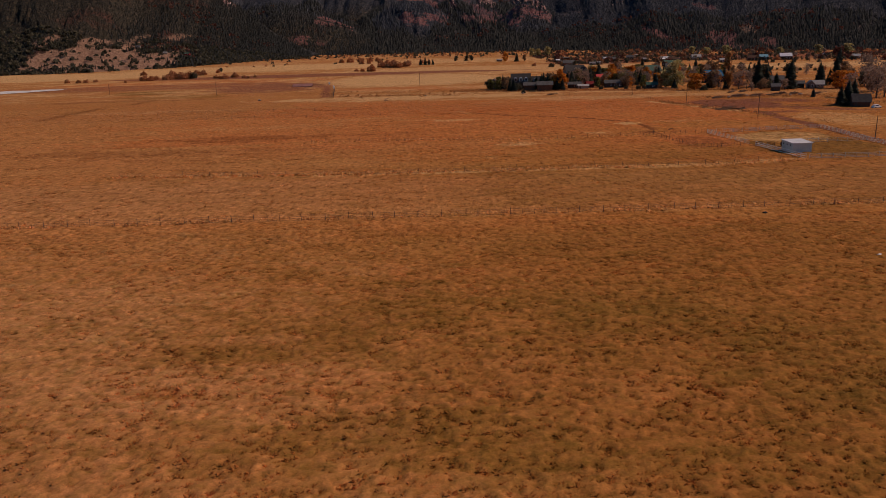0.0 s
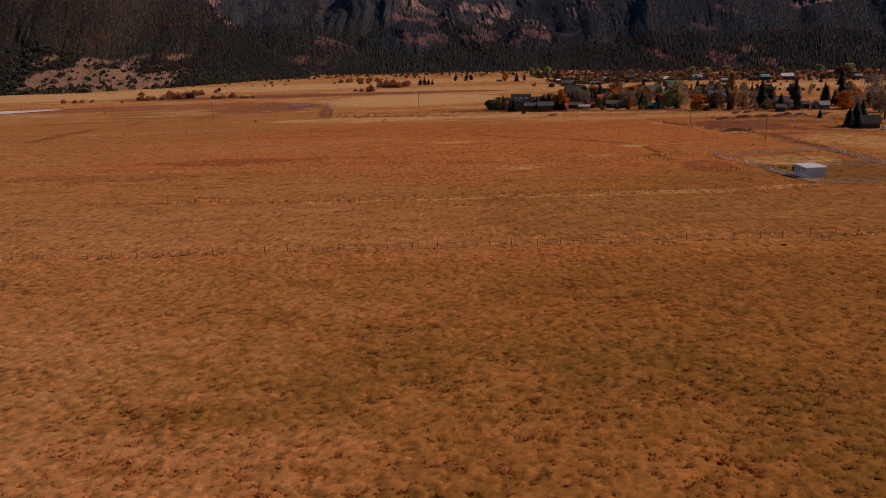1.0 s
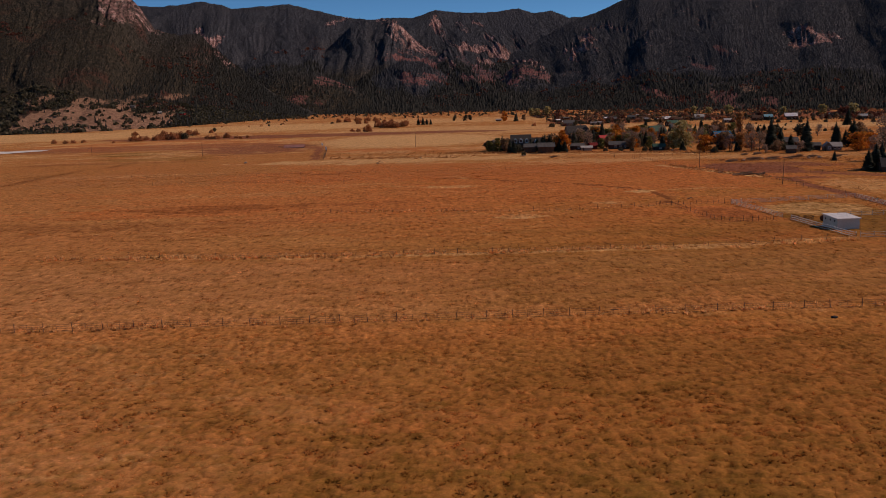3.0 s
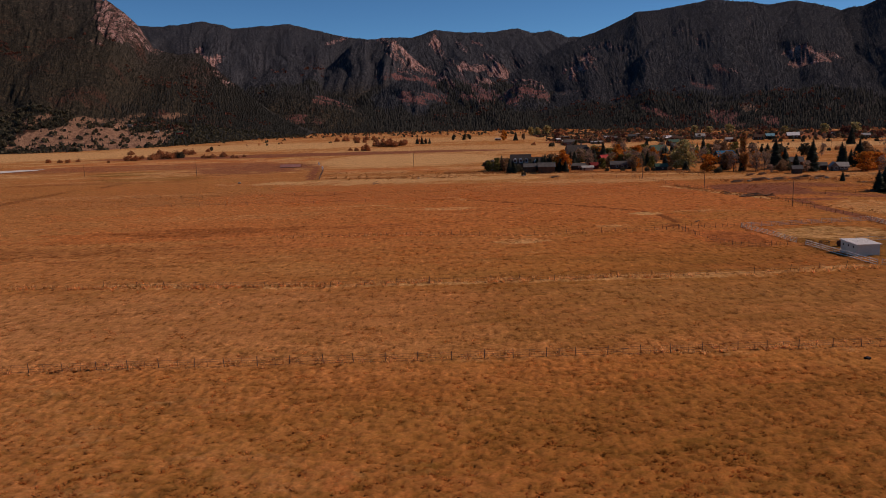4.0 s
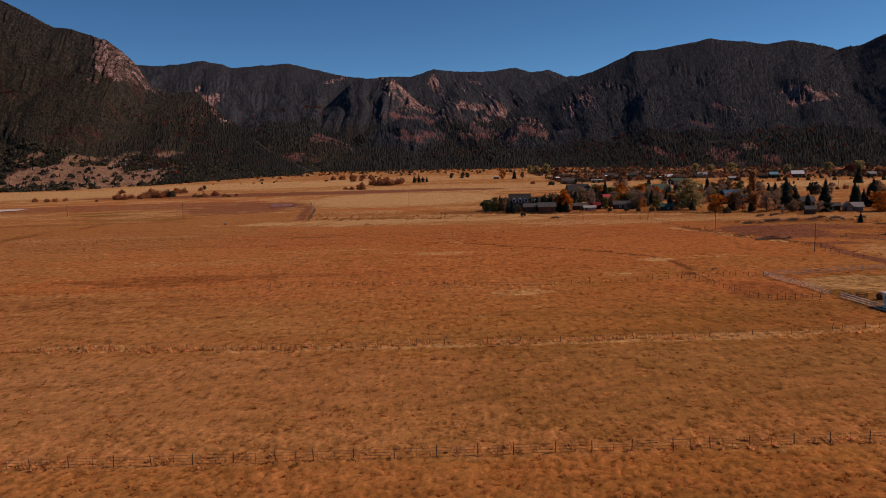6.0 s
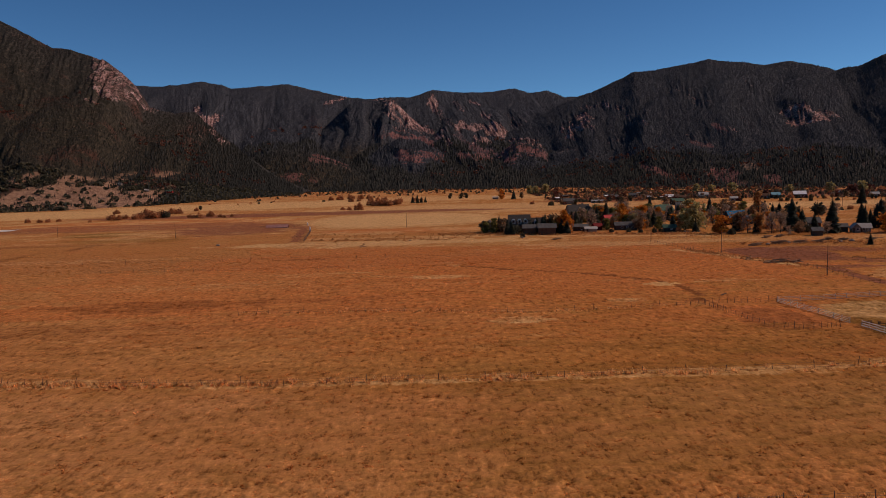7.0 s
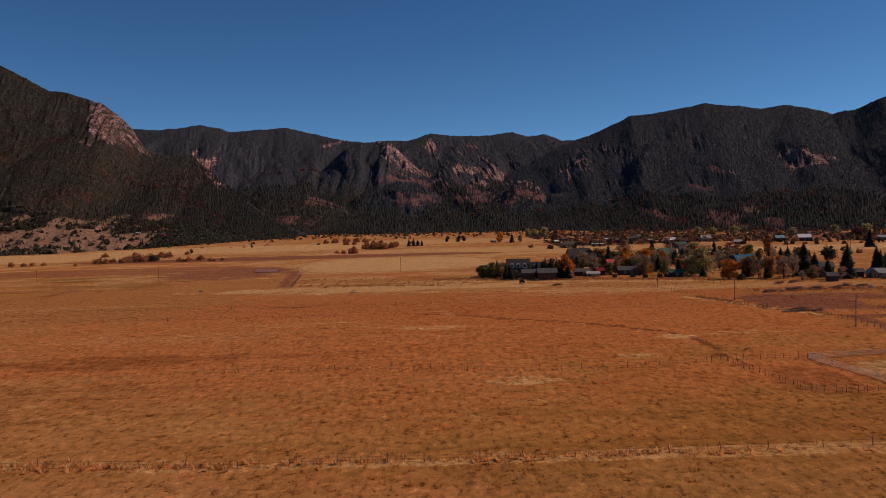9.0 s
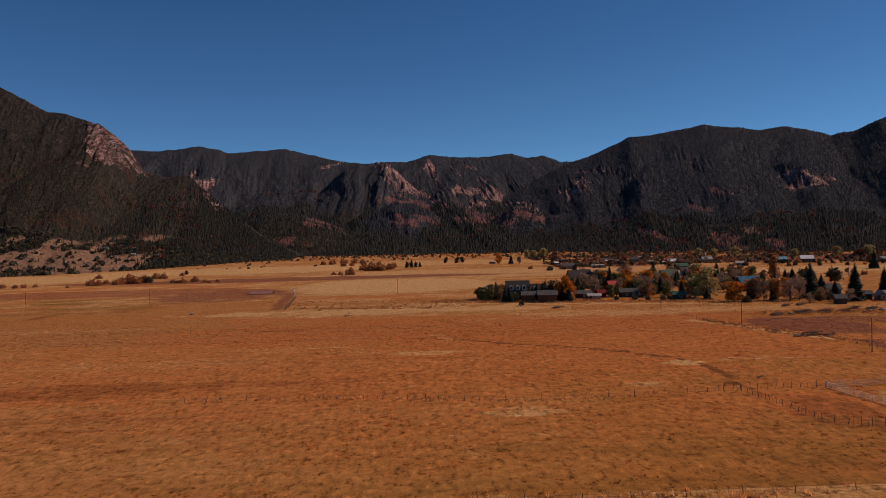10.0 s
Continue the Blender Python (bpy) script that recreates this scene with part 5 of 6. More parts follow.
# ---------------------------------------------------------------- trees
def conifer_parts(root, h, width, seed, mat):
    rng = np.random.default_rng(seed)
    bm = bmesh.new()
    tube(bm, (0, 0, -0.3), (0, 0, h * 0.97), h * 0.018 + 0.06, 0.03, 7)
    part("trunk", bm, MAT_BARK, root)
    co, faces = [], []
    levels = int(20 + 1.6 * h)
    for i in range(levels):
        k = i / (levels - 1)
        z = h * (0.06 + 0.93 * k)
        r = width / 2 * (1 - k) ** 0.85 * rng.uniform(0.8, 1.12) + 0.12
        n = max(6, int(15 - 7 * k))
        for a in np.linspace(0, 6.283, n, endpoint=False) + rng.uniform(0, 6.28):
            rr = r * rng.uniform(0.6, 1.15)
            d = np.array([math.cos(a), math.sin(a), 0])
            s = np.array([-d[1], d[0], 0]) * rr * 0.5
            drop = rr * rng.uniform(0.18, 0.42)
            base = np.array([0, 0, z + h * 0.03])
            tip = base + d * rr - np.array([0, 0, drop])
            mid = base + d * rr * 0.55 - np.array([0, 0, drop * 0.25])
            o = len(co)
            co += [base, mid + s - [0, 0, rr * 0.10], tip, mid - s - [0, 0, rr * 0.10], mid - [0, 0, rr * 0.22]]
            faces += [[o, o + 1, o + 2], [o, o + 2, o + 3], [o, o + 4, o + 2]]
    # dense inner growth that closes the view through the branches
    for t0, t1, k in ((0.08, 0.6, 0.62), (0.38, 0.96, 0.40)):
        o = len(co)
        for a in np.linspace(0, 6.283, 9)[:-1]:
            rr = width / 2 * k * rng.uniform(0.75, 1.1)
            co.append(np.array([rr * math.cos(a), rr * math.sin(a), h * (t0 + rng.uniform(-0.02, 0.03))]))
        co.append(np.array([0, 0, h * t1]))
        faces += [[o + i, o + (i + 1) % 8, o + 8] for i in range(8)]
    part("crown", fast_mesh("crown", co, faces, mat), None, root)


def broad_parts(root, h, width, seed, mat, leaves=520, low=0.18, size=0.42, spire=False):
    rng = np.random.default_rng(seed)
    if root.location.y > 640:      # seen from far off: fewer, larger clumps
        leaves, size = int(leaves * 0.3), size * 1.7
    bm = bmesh.new()
    tube(bm, (0, 0, -0.3), (0, 0, h * 0.35), h * 0.022 + 0.06, h * 0.015 + 0.04, 7)
    centres = []
    leaves = int(leaves * 1.8)
    size *= 1.5
    clusters = 20 if not spire else 24
    for i in range(clusters):
        a = rng.uniform(0, 6.28)
        k = rng.uniform(low, 0.95)
        bulge = math.sin(math.pi * min(1, (k - low * 0.4) / (1.02 - low * 0.4))) ** 0.6
        r = width / 2 * bulge * math.sqrt(rng.uniform(0.15, 0.85))
        c = np.array([r * math.cos(a), r * math.sin(a), h * k])
        centres.append(c)
        start = Vector((0, 0, h * min(0.35, k * 0.6)))
        if spire:
            start = Vector((0, 0, h * k * 0.7))
        tube(bm, start, Vector(c) * 0.97, h * 0.010 + 0.015, 0.012, 4)
    part("trunk", bm, MAT_BARK, root)
    centres = np.array(centres)
    pick = rng.integers(0, clusters, leaves)
    spread_r = np.array([width * 0.17, width * 0.17, h * (0.075 if not spire else 0.05)])
    pts = centres[pick] + rng.normal(size=(leaves, 3)) * spread_r * rng.uniform(0.4, 1.1, (leaves, 1))
    pts[:, 2] = np.clip(pts[:, 2], h * low * 0.4, h)
    part("crown", leaves_mesh("crown", pts, rng.uniform(0.5, 1.1, leaves) * size * (h / 9) ** 0.5, mat, rng), None, root)


def shrub_parts(root, h, width, seed, mat, leaves=420):
    rng = np.random.default_rng(seed)
    bm = bmesh.new()
    for a in np.linspace(0, 6.28, 7)[:-1]:
        tube(bm, (0, 0, -0.15), (width * 0.3 * math.cos(a), width * 0.3 * math.sin(a), h * 0.65), 0.05, 0.015, 4)
    part("stems", bm, MAT_BARK, root)
    n = rng.normal(size=(leaves, 3))
    n /= np.linalg.norm(n, axis=1)[:, None]
    n[:, 2] = np.abs(n[:, 2]) * 0.95
    lump = 1 + 0.28 * np.sin(n[:, 0] * 5 + seed) * np.cos(n[:, 1] * 4 + 2 * seed)
    pts = n * (np.array([width / 2, width / 2, h * 0.9]) * (rng.uniform(0.55, 1.0, (leaves, 1)) * lump[:, None]))
    pts[:, 2] += h * 0.06
    part("crown", leaves_mesh("crown", pts, rng.uniform(0.5, 1.0, leaves) * 2.6 / leaves ** 0.5 * (h * width) ** 0.5, mat, rng), None, root)


KINDS = {
    "spruce": (lambda r, h, s: conifer_parts(r, h, h * 0.56, s, MAT_SPRUCE), "spruce_tree", "tall dark green spruce tree with drooping branches", "tree"),
    "spruce_wide": (lambda r, h, s: conifer_parts(r, h, h * 0.68, s, MAT_SPRUCE), "spruce_tree", "broad dark green spruce tree beside the buildings", "tree"),
    "juniper": (lambda r, h, s: broad_parts(r, h, h * 0.75, s, MAT_JUNIPER, 420, 0.08, 0.42), "juniper_tree", "dense dark green juniper tree", "tree"),
    "orange": (lambda r, h, s: broad_parts(r, h, h * 0.85, s, MAT_ORANGE, 620, 0.14, 0.40), "autumn_tree", "broad autumn tree with bright orange leaves", "tree"),
    "orangetall": (lambda r, h, s: broad_parts(r, h, h * 0.52, s, MAT_ORANGE, 560, 0.12, 0.40), "autumn_tree", "tall autumn tree with orange leaves", "tree"),
    "dull": (lambda r, h, s: broad_parts(r, h, h * 0.58, s, MAT_DULL, 480, 0.12, 0.40), "autumn_tree", "russet brown autumn tree with thinning leaves", "tree"),
    "yellow": (lambda r, h, s: broad_parts(r, h, h * 0.58, s, MAT_YELLOW, 480, 0.12, 0.40), "autumn_tree", "yellow green autumn tree", "tree"),
    "olive": (lambda r, h, s: broad_parts(r, h, h * 0.70, s, MAT_OLIVE, 620, 0.16, 0.42), "cottonwood_tree", "large pale olive cottonwood tree", "tree"),
    "bare": (lambda r, h, s: broad_parts(r, h, h * 0.58, s, MAT_TWIG, 420, 0.16, 0.26), "bare_tree", "grey brown tree that has lost most of its leaves", "tree"),
    "poplar": (lambda r, h, s: broad_parts(r, h, h * 0.20, s, MAT_POPLAR, 700, 0.10, 0.36, True), "poplar_tree", "tall narrow russet poplar tree", "tree"),
    "willow": (lambda r, h, s: shrub_parts(r, h, h * 1.5, s, MAT_WILLOW), "willow_bush", "rounded rust brown willow bush", "bush"),
    "darkbush": (lambda r, h, s: shrub_parts(r, h, h * 1.25, s, MAT_JUNIPER), "dark_bush", "dense dark green bush", "bush"),
    "oak": (lambda r, h, s: shrub_parts(r, h, h * 1.4, s, MAT_REDOAK, 220), "oak_bush", "dark red scrub oak bush", "bush"),
}
PROTO = {}


def plant(kind, x, y, h, variant=0, z=None, group=""):
    """A tree or bush; the first of each kind and variant is built, the rest are copies of it."""
    rnd = random.Random(int(x * 13 + y * 7))
    ground_z = floor_at(x, y) if z is None else z
    make, name, label, cat = KINDS[kind]
    far = y > 640 and kind in ("dull", "orange", "bare", "olive", "yellow", "juniper", "orangetall")
    key = (kind, variant + (2 if far else 0))
    if key not in PROTO:
        root = thing(name, pose(x, y, ground_z, 0, 0, rnd.uniform(0, 360)), label, cat, group)
        make(root, h, 100 + key[1] * 31 + len(PROTO))
        PROTO[key] = (root, h)
        return root
    root, h0 = PROTO[key]
    s = h / h0
    m = pose(x, y, ground_z, rnd.uniform(-2, 2), rnd.uniform(-2, 2), rnd.uniform(0, 360))
    return copy_thing(root, m @ Matrix.Diagonal((s * rnd.uniform(0.88, 1.12), s * rnd.uniform(0.88, 1.12), s, 1)))


# garden and roadside trees of the village, front row first
for kind, x, y, h, v in (
        ("spruce", 175, 423, 16.8, 0), ("spruce", 185.5, 406, 16.4, 1), ("spruce", 330, 638, 14.5, 0), ("spruce", 57, 455, 8.6, 1), ("spruce", 61, 454, 10.4, 0), ("spruce", 64, 457, 8.8, 1),
        ("spruce", 67.5, 449, 8.6, 0), ("spruce", 54, 459, 7.6, 1), ("spruce", 41, 448, 7.8, 1), ("spruce", 38, 462, 9.5, 0), ("spruce", 103, 499, 14.6, 1), ("spruce", 99, 507, 10.5, 0),
        ("spruce", 115, 494, 9.7, 0), ("spruce", 118, 500, 8.5, 1), ("spruce", 153, 525, 10.6, 0), ("spruce", 146, 520, 9.0, 1), ("spruce", 175, 516, 7.6, 1), ("spruce", 171, 350, 4.6, 1),
        ("spruce", 96, 520, 9.0, 0), ("spruce", 86, 515, 8.0, 1), ("spruce", 125, 470, 7.5, 1), ("spruce", 140, 462, 8.0, 0), ("spruce", 156, 419, 6.5, 1), ("spruce", 214, 432, 13.5, 0),
        ("spruce", 221, 428, 15.5, 1), ("spruce", 226, 440, 12.0, 0), ("spruce_wide", 165.5, 310, 10.5, 1), ("spruce_wide", 170, 314, 10.5, 0), ("spruce_wide", 162, 308, 8.5, 1), ("bare", 192, 336, 15.0, 0), ("bare", 199, 342, 14.0, 1), ("bare", 186, 345, 11.0, 1),
        ("spruce_wide", 53, 452, 7.0, 0), ("spruce_wide", 56.5, 449, 8.0, 1), ("spruce_wide", 59.5, 450, 9.6, 0), ("spruce_wide", 63, 449, 9.0, 1), ("spruce_wide", 66.5, 447, 8.6, 0), ("spruce_wide", 68, 443, 8.4, 1),
        ("spruce_wide", 70, 440, 7.0, 0), ("spruce_wide", 43, 444, 7.4, 1), ("spruce_wide", 92, 484, 9.5, 0), ("spruce_wide", 108, 472, 7.0, 1), ("spruce_wide", 111, 478, 9.0, 0), ("spruce_wide", 119, 470, 8.5, 1),
        ("spruce_wide", 127, 452, 8.0, 0), ("spruce_wide", 132, 432, 5.5, 1), ("spruce_wide", 143, 430, 6.0, 0), ("spruce_wide", 150, 428, 7.0, 1), ("spruce_wide", 183, 417, 8.5, 0), ("spruce_wide", 181, 425, 11, 1),
        ("spruce_wide", 86, 500, 9.0, 0), ("spruce_wide", 80, 470, 6.5, 1), ("yellow", 34.5, 458, 7.6, 0), ("dull", 39.0, 455, 7.8, 1), ("yellow", 30.5, 460, 5.5, 1), ("darkbush", 46, 452, 4.5, 0), ("juniper", 30, 466, 6.0, 0), ("juniper", 42, 466, 7.0, 1),
        ("orangetall", 68.5, 445, 11.8, 0), ("orangetall", 71.5, 446, 9.5, 1), ("dull", 65.5, 450, 11.0, 0), ("orangetall", 107, 477, 12.5, 0), ("bare", 111, 470, 10.0, 0), ("orangetall", 121, 492, 11.2, 1),
        ("dull", 109.5, 452, 6.8, 1), ("orangetall", 112, 456, 6.0, 0), ("dull", 98, 463, 7.0, 1), ("bare", 89, 474, 9.0, 1), ("yellow", 119, 450, 6.8, 0), ("olive", 134, 438, 14.4, 0),
        ("olive", 131, 444, 9.0, 1), ("orange", 138.5, 417, 8.6, 0), ("dull", 134, 459, 8.6, 0), ("orangetall", 131, 462, 7.6, 1), ("dull", 151, 426, 9.6, 1), ("orange", 154, 431, 9.0, 1),
        ("poplar", 157, 418, 19.6, 0), ("bare", 161, 413, 10.6, 0), ("bare", 166, 415, 9.6, 1), ("bare", 151, 416, 8.8, 1), ("dull", 174, 411, 6.4, 0), ("dull", 169, 404, 5.2, 1),
        ("bare", 180, 400, 6.0, 0), ("bare", 162, 398, 4.6, 1), ("orange", 208, 399, 9.0, 0), ("orangetall", 218, 406, 9.0, 1), ("bare", 234, 420, 18.0, 0), ("bare", 241, 412, 15.0, 0),
        ("dull", 232, 398, 9.0, 1), ("bare", 214, 382, 12.0, 1), ("dull", 210, 372, 11.0, 0), ("yellow", 94, 458, 6.0, 1), ("bare", 114, 465, 9.5, 1), ("olive", 112, 468, 8.0, 0),
        ("spruce", 126, 482, 9.0, 0), ("dull", 143, 470, 8.6, 1), ("bare", 128, 500, 10.0, 0), ("dull", 96, 560, 7.0, 1), ("dull", 120, 530, 9.0, 0), ("yellow", 138, 540, 9.0, 0),
        ("dull", 168, 560, 8.0, 0), ("olive", 176, 575, 10.0, 1), ("spruce", 196, 590, 11.0, 0), ("dull", 210, 600, 8.0, 1), ("spruce", 168, 640, 10.0, 1), ("dull", 150, 650, 9.0, 1),
        ("dull", 186, 660, 8.0, 0), ("bare", 140, 600, 9.0, 0), ("darkbush", 142, 412, 3.0, 1), ("darkbush", 101, 440, 2.2, 0), ("darkbush", 106, 436, 2.0, 1), ("darkbush", 112, 433, 2.6, 0),
        ("darkbush", 116, 436, 2.2, 1), ("darkbush", 93, 442, 2.0, 0), ("darkbush", 46.5, 427, 2.2, 1), ("willow", 125, 436, 2.2, 0), ("willow", 170, 436, 4.0, 1), ("darkbush", 178, 414, 4.0, 0),
        ("olive", 295, 905, 10, 0), ("olive", 310, 900, 9, 1), ("olive", 326, 882, 11, 0), ("olive", 372, 847, 9, 1), ("olive", 403, 824, 11, 0), ("oak", 419, 812, 9, 0), ("olive", 430, 815, 12, 1),
        ("olive", 118, 985, 11, 0), ("olive", 126, 990, 10, 1), ("olive", 138, 985, 12, 0), ("spruce", 86, 861, 10.5, 0), ("orangetall", 74, 868, 10.5, 1), ("dull", 95, 862, 7.0, 0),
        ("spruce", -20, 838, 7.6, 0), ("spruce", -15, 834, 9.2, 1), ("spruce", -11, 836, 7.0, 0), ("spruce", -7, 838, 6.4, 1), ("juniper", 20, 915, 6, 0), ("juniper", 32, 912, 7, 1), ("juniper", 38, 920, 6, 0),
        ("willow", 92, 750, 3.2, 0), ("juniper", 124, 712, 6.0, 1), ("juniper", 158, 690, 7.0, 0), ("darkbush", 104, 716, 4.0, 0)):
    plant(kind, x, y, h, v)

# trees and bushes among the far village houses
rnd = random.Random(77)
for i in range(430):
    x = rnd.uniform(118, 500)
    y = float(np.interp(x, (118, 190, 279, 354, 460, 500), (770, 760, 765, 700, 680, 680))) + 320 * rnd.random() ** 1.4
    if x > 0.56 * y + 20 or y > 1150:
        continue
    kind = rnd.choice(("dull", "oak", "juniper", "spruce_wide", "willow", "bare", "willow", "bare", "juniper", "dull", "oak", "dull"))
    plant(kind, x, y, rnd.uniform(1.8, 5.2), rnd.randint(0, 1))
for i in range(130):
    x, y = rnd.uniform(78, 215), rnd.uniform(452, 600)
    if x < 78 + (y - 452) * 0.12 or (92 < x < 108 and y < 483):
        continue
    plant(rnd.choice(("dull", "bare", "yellow", "juniper", "dull", "bare", "spruce", "yellow", "olive", "dull", "orangetall", "spruce_wide", "bare")), x, y, rnd.uniform(4.5, 9.5), rnd.randint(0, 1))
for i in range(26):
    plant(rnd.choice(("darkbush", "willow", "juniper")), rnd.uniform(210, 370), rnd.uniform(560, 700), rnd.uniform(1.4, 3.2), rnd.randint(0, 1))
for i in range(26):
    plant(rnd.choice(("dull", "bare", "bare", "spruce", "juniper", "spruce_wide")), rnd.uniform(205, 300), rnd.uniform(400, 520), rnd.uniform(6, 12), rnd.randint(0, 1))

# bushes close round the village houses
for ob in [o for o in scene.objects if o.parent is None and o.get("category") in ("cottage", "farmhouse", "home") and o.location.y > 500]:
    for k in range(4):
        x, y = ob.location.x + rnd.uniform(-9, 9), ob.location.y - rnd.uniform(6, 9)
        plant(rnd.choice(("juniper", "dull", "oak", "bare", "spruce_wide")), x, y, rnd.uniform(2.5, 5.0), rnd.randint(0, 1))

# willow scrub along the far stream
for x, y, h in ((-322, 667, 3.5), (-311, 664, 3), (-306, 667, 3), (-299, 671, 2.5), (-266, 653, 2), (-258, 674, 5), (-251, 671, 4.5), (-295, 771, 4), (-253, 690, 3.5), (-241, 680, 4.5), (-239, 685, 5.5),
                (-234, 690, 6), (-228, 687, 6), (-224, 693, 6.5), (-262, 758, 5), (-235, 747, 5), (-227, 743, 5), (-198, 683, 3), (-194, 681, 2.6), (-189, 679, 4), (-224, 783, 3.5), (-183, 690, 4.5),
                (-172, 679, 2.6), (-166, 670, 2.4), (-163, 682, 2.2), (-79, 736, 2.8), (-73, 733, 3), (-64, 729, 6.5), (-60, 810, 6), (-53, 797, 6.5), (-47, 794, 7), (-42, 791, 6.5), (-35, 808, 6), (-34, 853, 5),
                (-90, 900, 4.5), (-82, 905, 4), (-110, 960, 6), (-98, 965, 6), (-86, 968, 6), (-76, 965, 5), (-120, 955, 5), (-70, 920, 4), (-62, 918, 4), (-54, 925, 4), (-20, 880, 4), (-12, 884, 3)):
    plant("willow", x, y, h, int(abs(x)) % 2)
plant("darkbush", -220, 691, 5.5, 0)
plant("juniper", -226, 800, 4.0, 0)


# ---------------------------------------------------------------- scrub in great numbers
def scrub(name, label, base, heights, wide, mat, seed, leaves=16, size=0.3):
    """Rounded low trees or bushes joined into one."""
    rng = np.random.default_rng(seed)
    n = len(base)
    d = rng.normal(size=(n, leaves, 3))
    d /= np.linalg.norm(d, axis=2)[..., None]
    d[..., 2] = np.abs(d[..., 2])
    r = np.stack([heights * wide / 2, heights * wide / 2, heights * 0.85], 1)[:, None]
    pts = base[:, None] + d * r * rng.uniform(0.5, 1, (n, leaves, 1)) + np.array([0, 0, 0.12])
    sizes = (heights[:, None] * size * rng.uniform(0.6, 1.2, (n, leaves))).ravel()
    return tagged(new(name, leaves_mesh(name, pts.reshape(-1, 3), sizes, mat, rng)), label, "scrub", kind="stuff")


def on_slope(sheet, count, seed, low, high, test=None, xlim=0.7):
    rng = np.random.default_rng(seed)
    rows, cols = sheet["z"].shape
    top = int((rows - 14) * min(1.0, high)) - 2
    i = rng.integers(int((rows - 14) * low), max(top, 2), count * 3)
    j = rng.integers(0, cols - 1, count * 3)
    p = np.stack([sheet["x"][i, j], sheet["y"][i, j], sheet["z"][i, j]], 1)
    p[:, :2] += rng.uniform(-2.5, 2.5, (len(p), 2))
    ok = (np.abs(p[:, 0]) < xlim * p[:, 1] + 30) & (sheet["rock"][i, j] < 0.3)
    if test is not None:
        ok &= test(p[:, 0], p[:, 1], sheet["bare"][i, j], rng)
    return p[ok][:count]


rng = np.random.default_rng(9)
b0 = on_slope(slope_left, 2500, 5, 0.0, 0.27, lambda x, y, s, g: (g.random(len(x)) > s * 0.84))
scrub("juniper_woodland", "scattered round dark junipers on a tan hillside", b0, rng.uniform(2.8, 6.4, len(b0)), 1.25, MAT_JUNIPER, 6, 14, 0.40)
b1 = on_slope(slope_right, 420, 7, 0.0, 0.34, lambda x, y, s, g: fbm(x / 90, y / 60, 8, 3) > 0.08)
scrub("oak_scrub", "dark red scrub oak thickets on the lower slope", b1, rng.uniform(3, 6.5, len(b1)), 1.6, MAT_REDOAK, 8, 14, 0.34)
b2 = on_slope(slope_back, 560, 9, 0.0, 0.62, lambda x, y, s, g: fbm(x / 110, y / 80, 18, 3) > 0.10)
scrub("oak_scrub", "dark red scrub oak thickets below the cliffs", b2, rng.uniform(4, 9, len(b2)), 1.8, MAT_REDOAK, 10, 14, 0.34)
b3 = on_slope(slope_left, 900, 19, 0.12, 0.75, lambda x, y, s, g: fbm(x / 70, y / 70, 28, 3) > 0.14)
scrub("oak_scrub", "patches of dark red scrub on the mountainside", b3, rng.uniform(3, 6, len(b3)), 1.6, MAT_REDOAK, 20, 14, 0.32)

# scattered trees and brush where the valley floor meets the woods
q = np.random.default_rng(14)
wx, wy = q.uniform(-330, 520, 5200), q.uniform(880, 1260, 5200)
near_edge = smooth(900, 1240, wy + 0.28 * np.maximum(wx - 150, 0) + 0.30 * np.maximum(-120 - wx, 0))
take = (q.random(5200) < 0.03 + 0.55 * near_edge ** 2) & (fbm(wx / 45, wy / 30, 15, 3) > 0.02 - 0.2 * near_edge ** 2)
wb = np.stack([wx, wy, lift(wx, wy)], 1)[take]
half_n = len(wb) // 2
scrub("juniper_woodland", "scattered junipers and brush at the edge of the woods", wb[:half_n], q.uniform(1.8, 4.5, half_n), 1.1, MAT_JUNIPER, 16, 18, 0.30)
scrub("oak_scrub", "rust and red brush at the edge of the woods", wb[half_n:], q.uniform(1.4, 3.2, len(wb) - half_n), 1.7, MAT_WILLOW, 17, 14, 0.32)

# low weeds and sage in the ditch band before the houses and along the lanes
vx = 118 + 422 * q.random(5600) ** 1.25
vy = np.interp(vx, (118, 190, 279, 354, 460, 540), (765, 755, 770, 720, 715, 720)) + 330 * q.random(5600) ** 1.2
take = (fbm(vx / 35, vy / 25, 25, 3) > -0.06) & (vy < 1170) & (vx < 0.6 * vy)
vb = np.stack([vx, vy, lift(vx, vy)], 1)[take]
third = len(vb) // 3
scrub("oak_scrub", "low dark red brush among the far village houses", vb[:third], q.uniform(1.0, 2.6, third), 1.8, MAT_REDOAK, 26, 9, 0.40)
scrub("oak_scrub", "low brown brush among the far village houses", vb[third:2 * third], q.uniform(0.9, 2.2, third), 1.8, MAT_DULL, 27, 9, 0.40)
scrub("juniper_woodland", "small dark junipers among the far village houses", vb[2 * third:], q.uniform(1.4, 3.4, len(vb) - 2 * third), 1.0, MAT_JUNIPER, 28, 9, 0.40)


def weeds(x0, y0, x1, y1, half, count, seed):
    g = np.random.default_rng(seed)
    k = g.random(count)
    x = x0 + (x1 - x0) * k + g.normal(0, half * 0.4, count)
    y = y0 + (y1 - y0) * k + g.normal(0, half, count)
    return np.stack([x, y, lift(x, y)], 1)


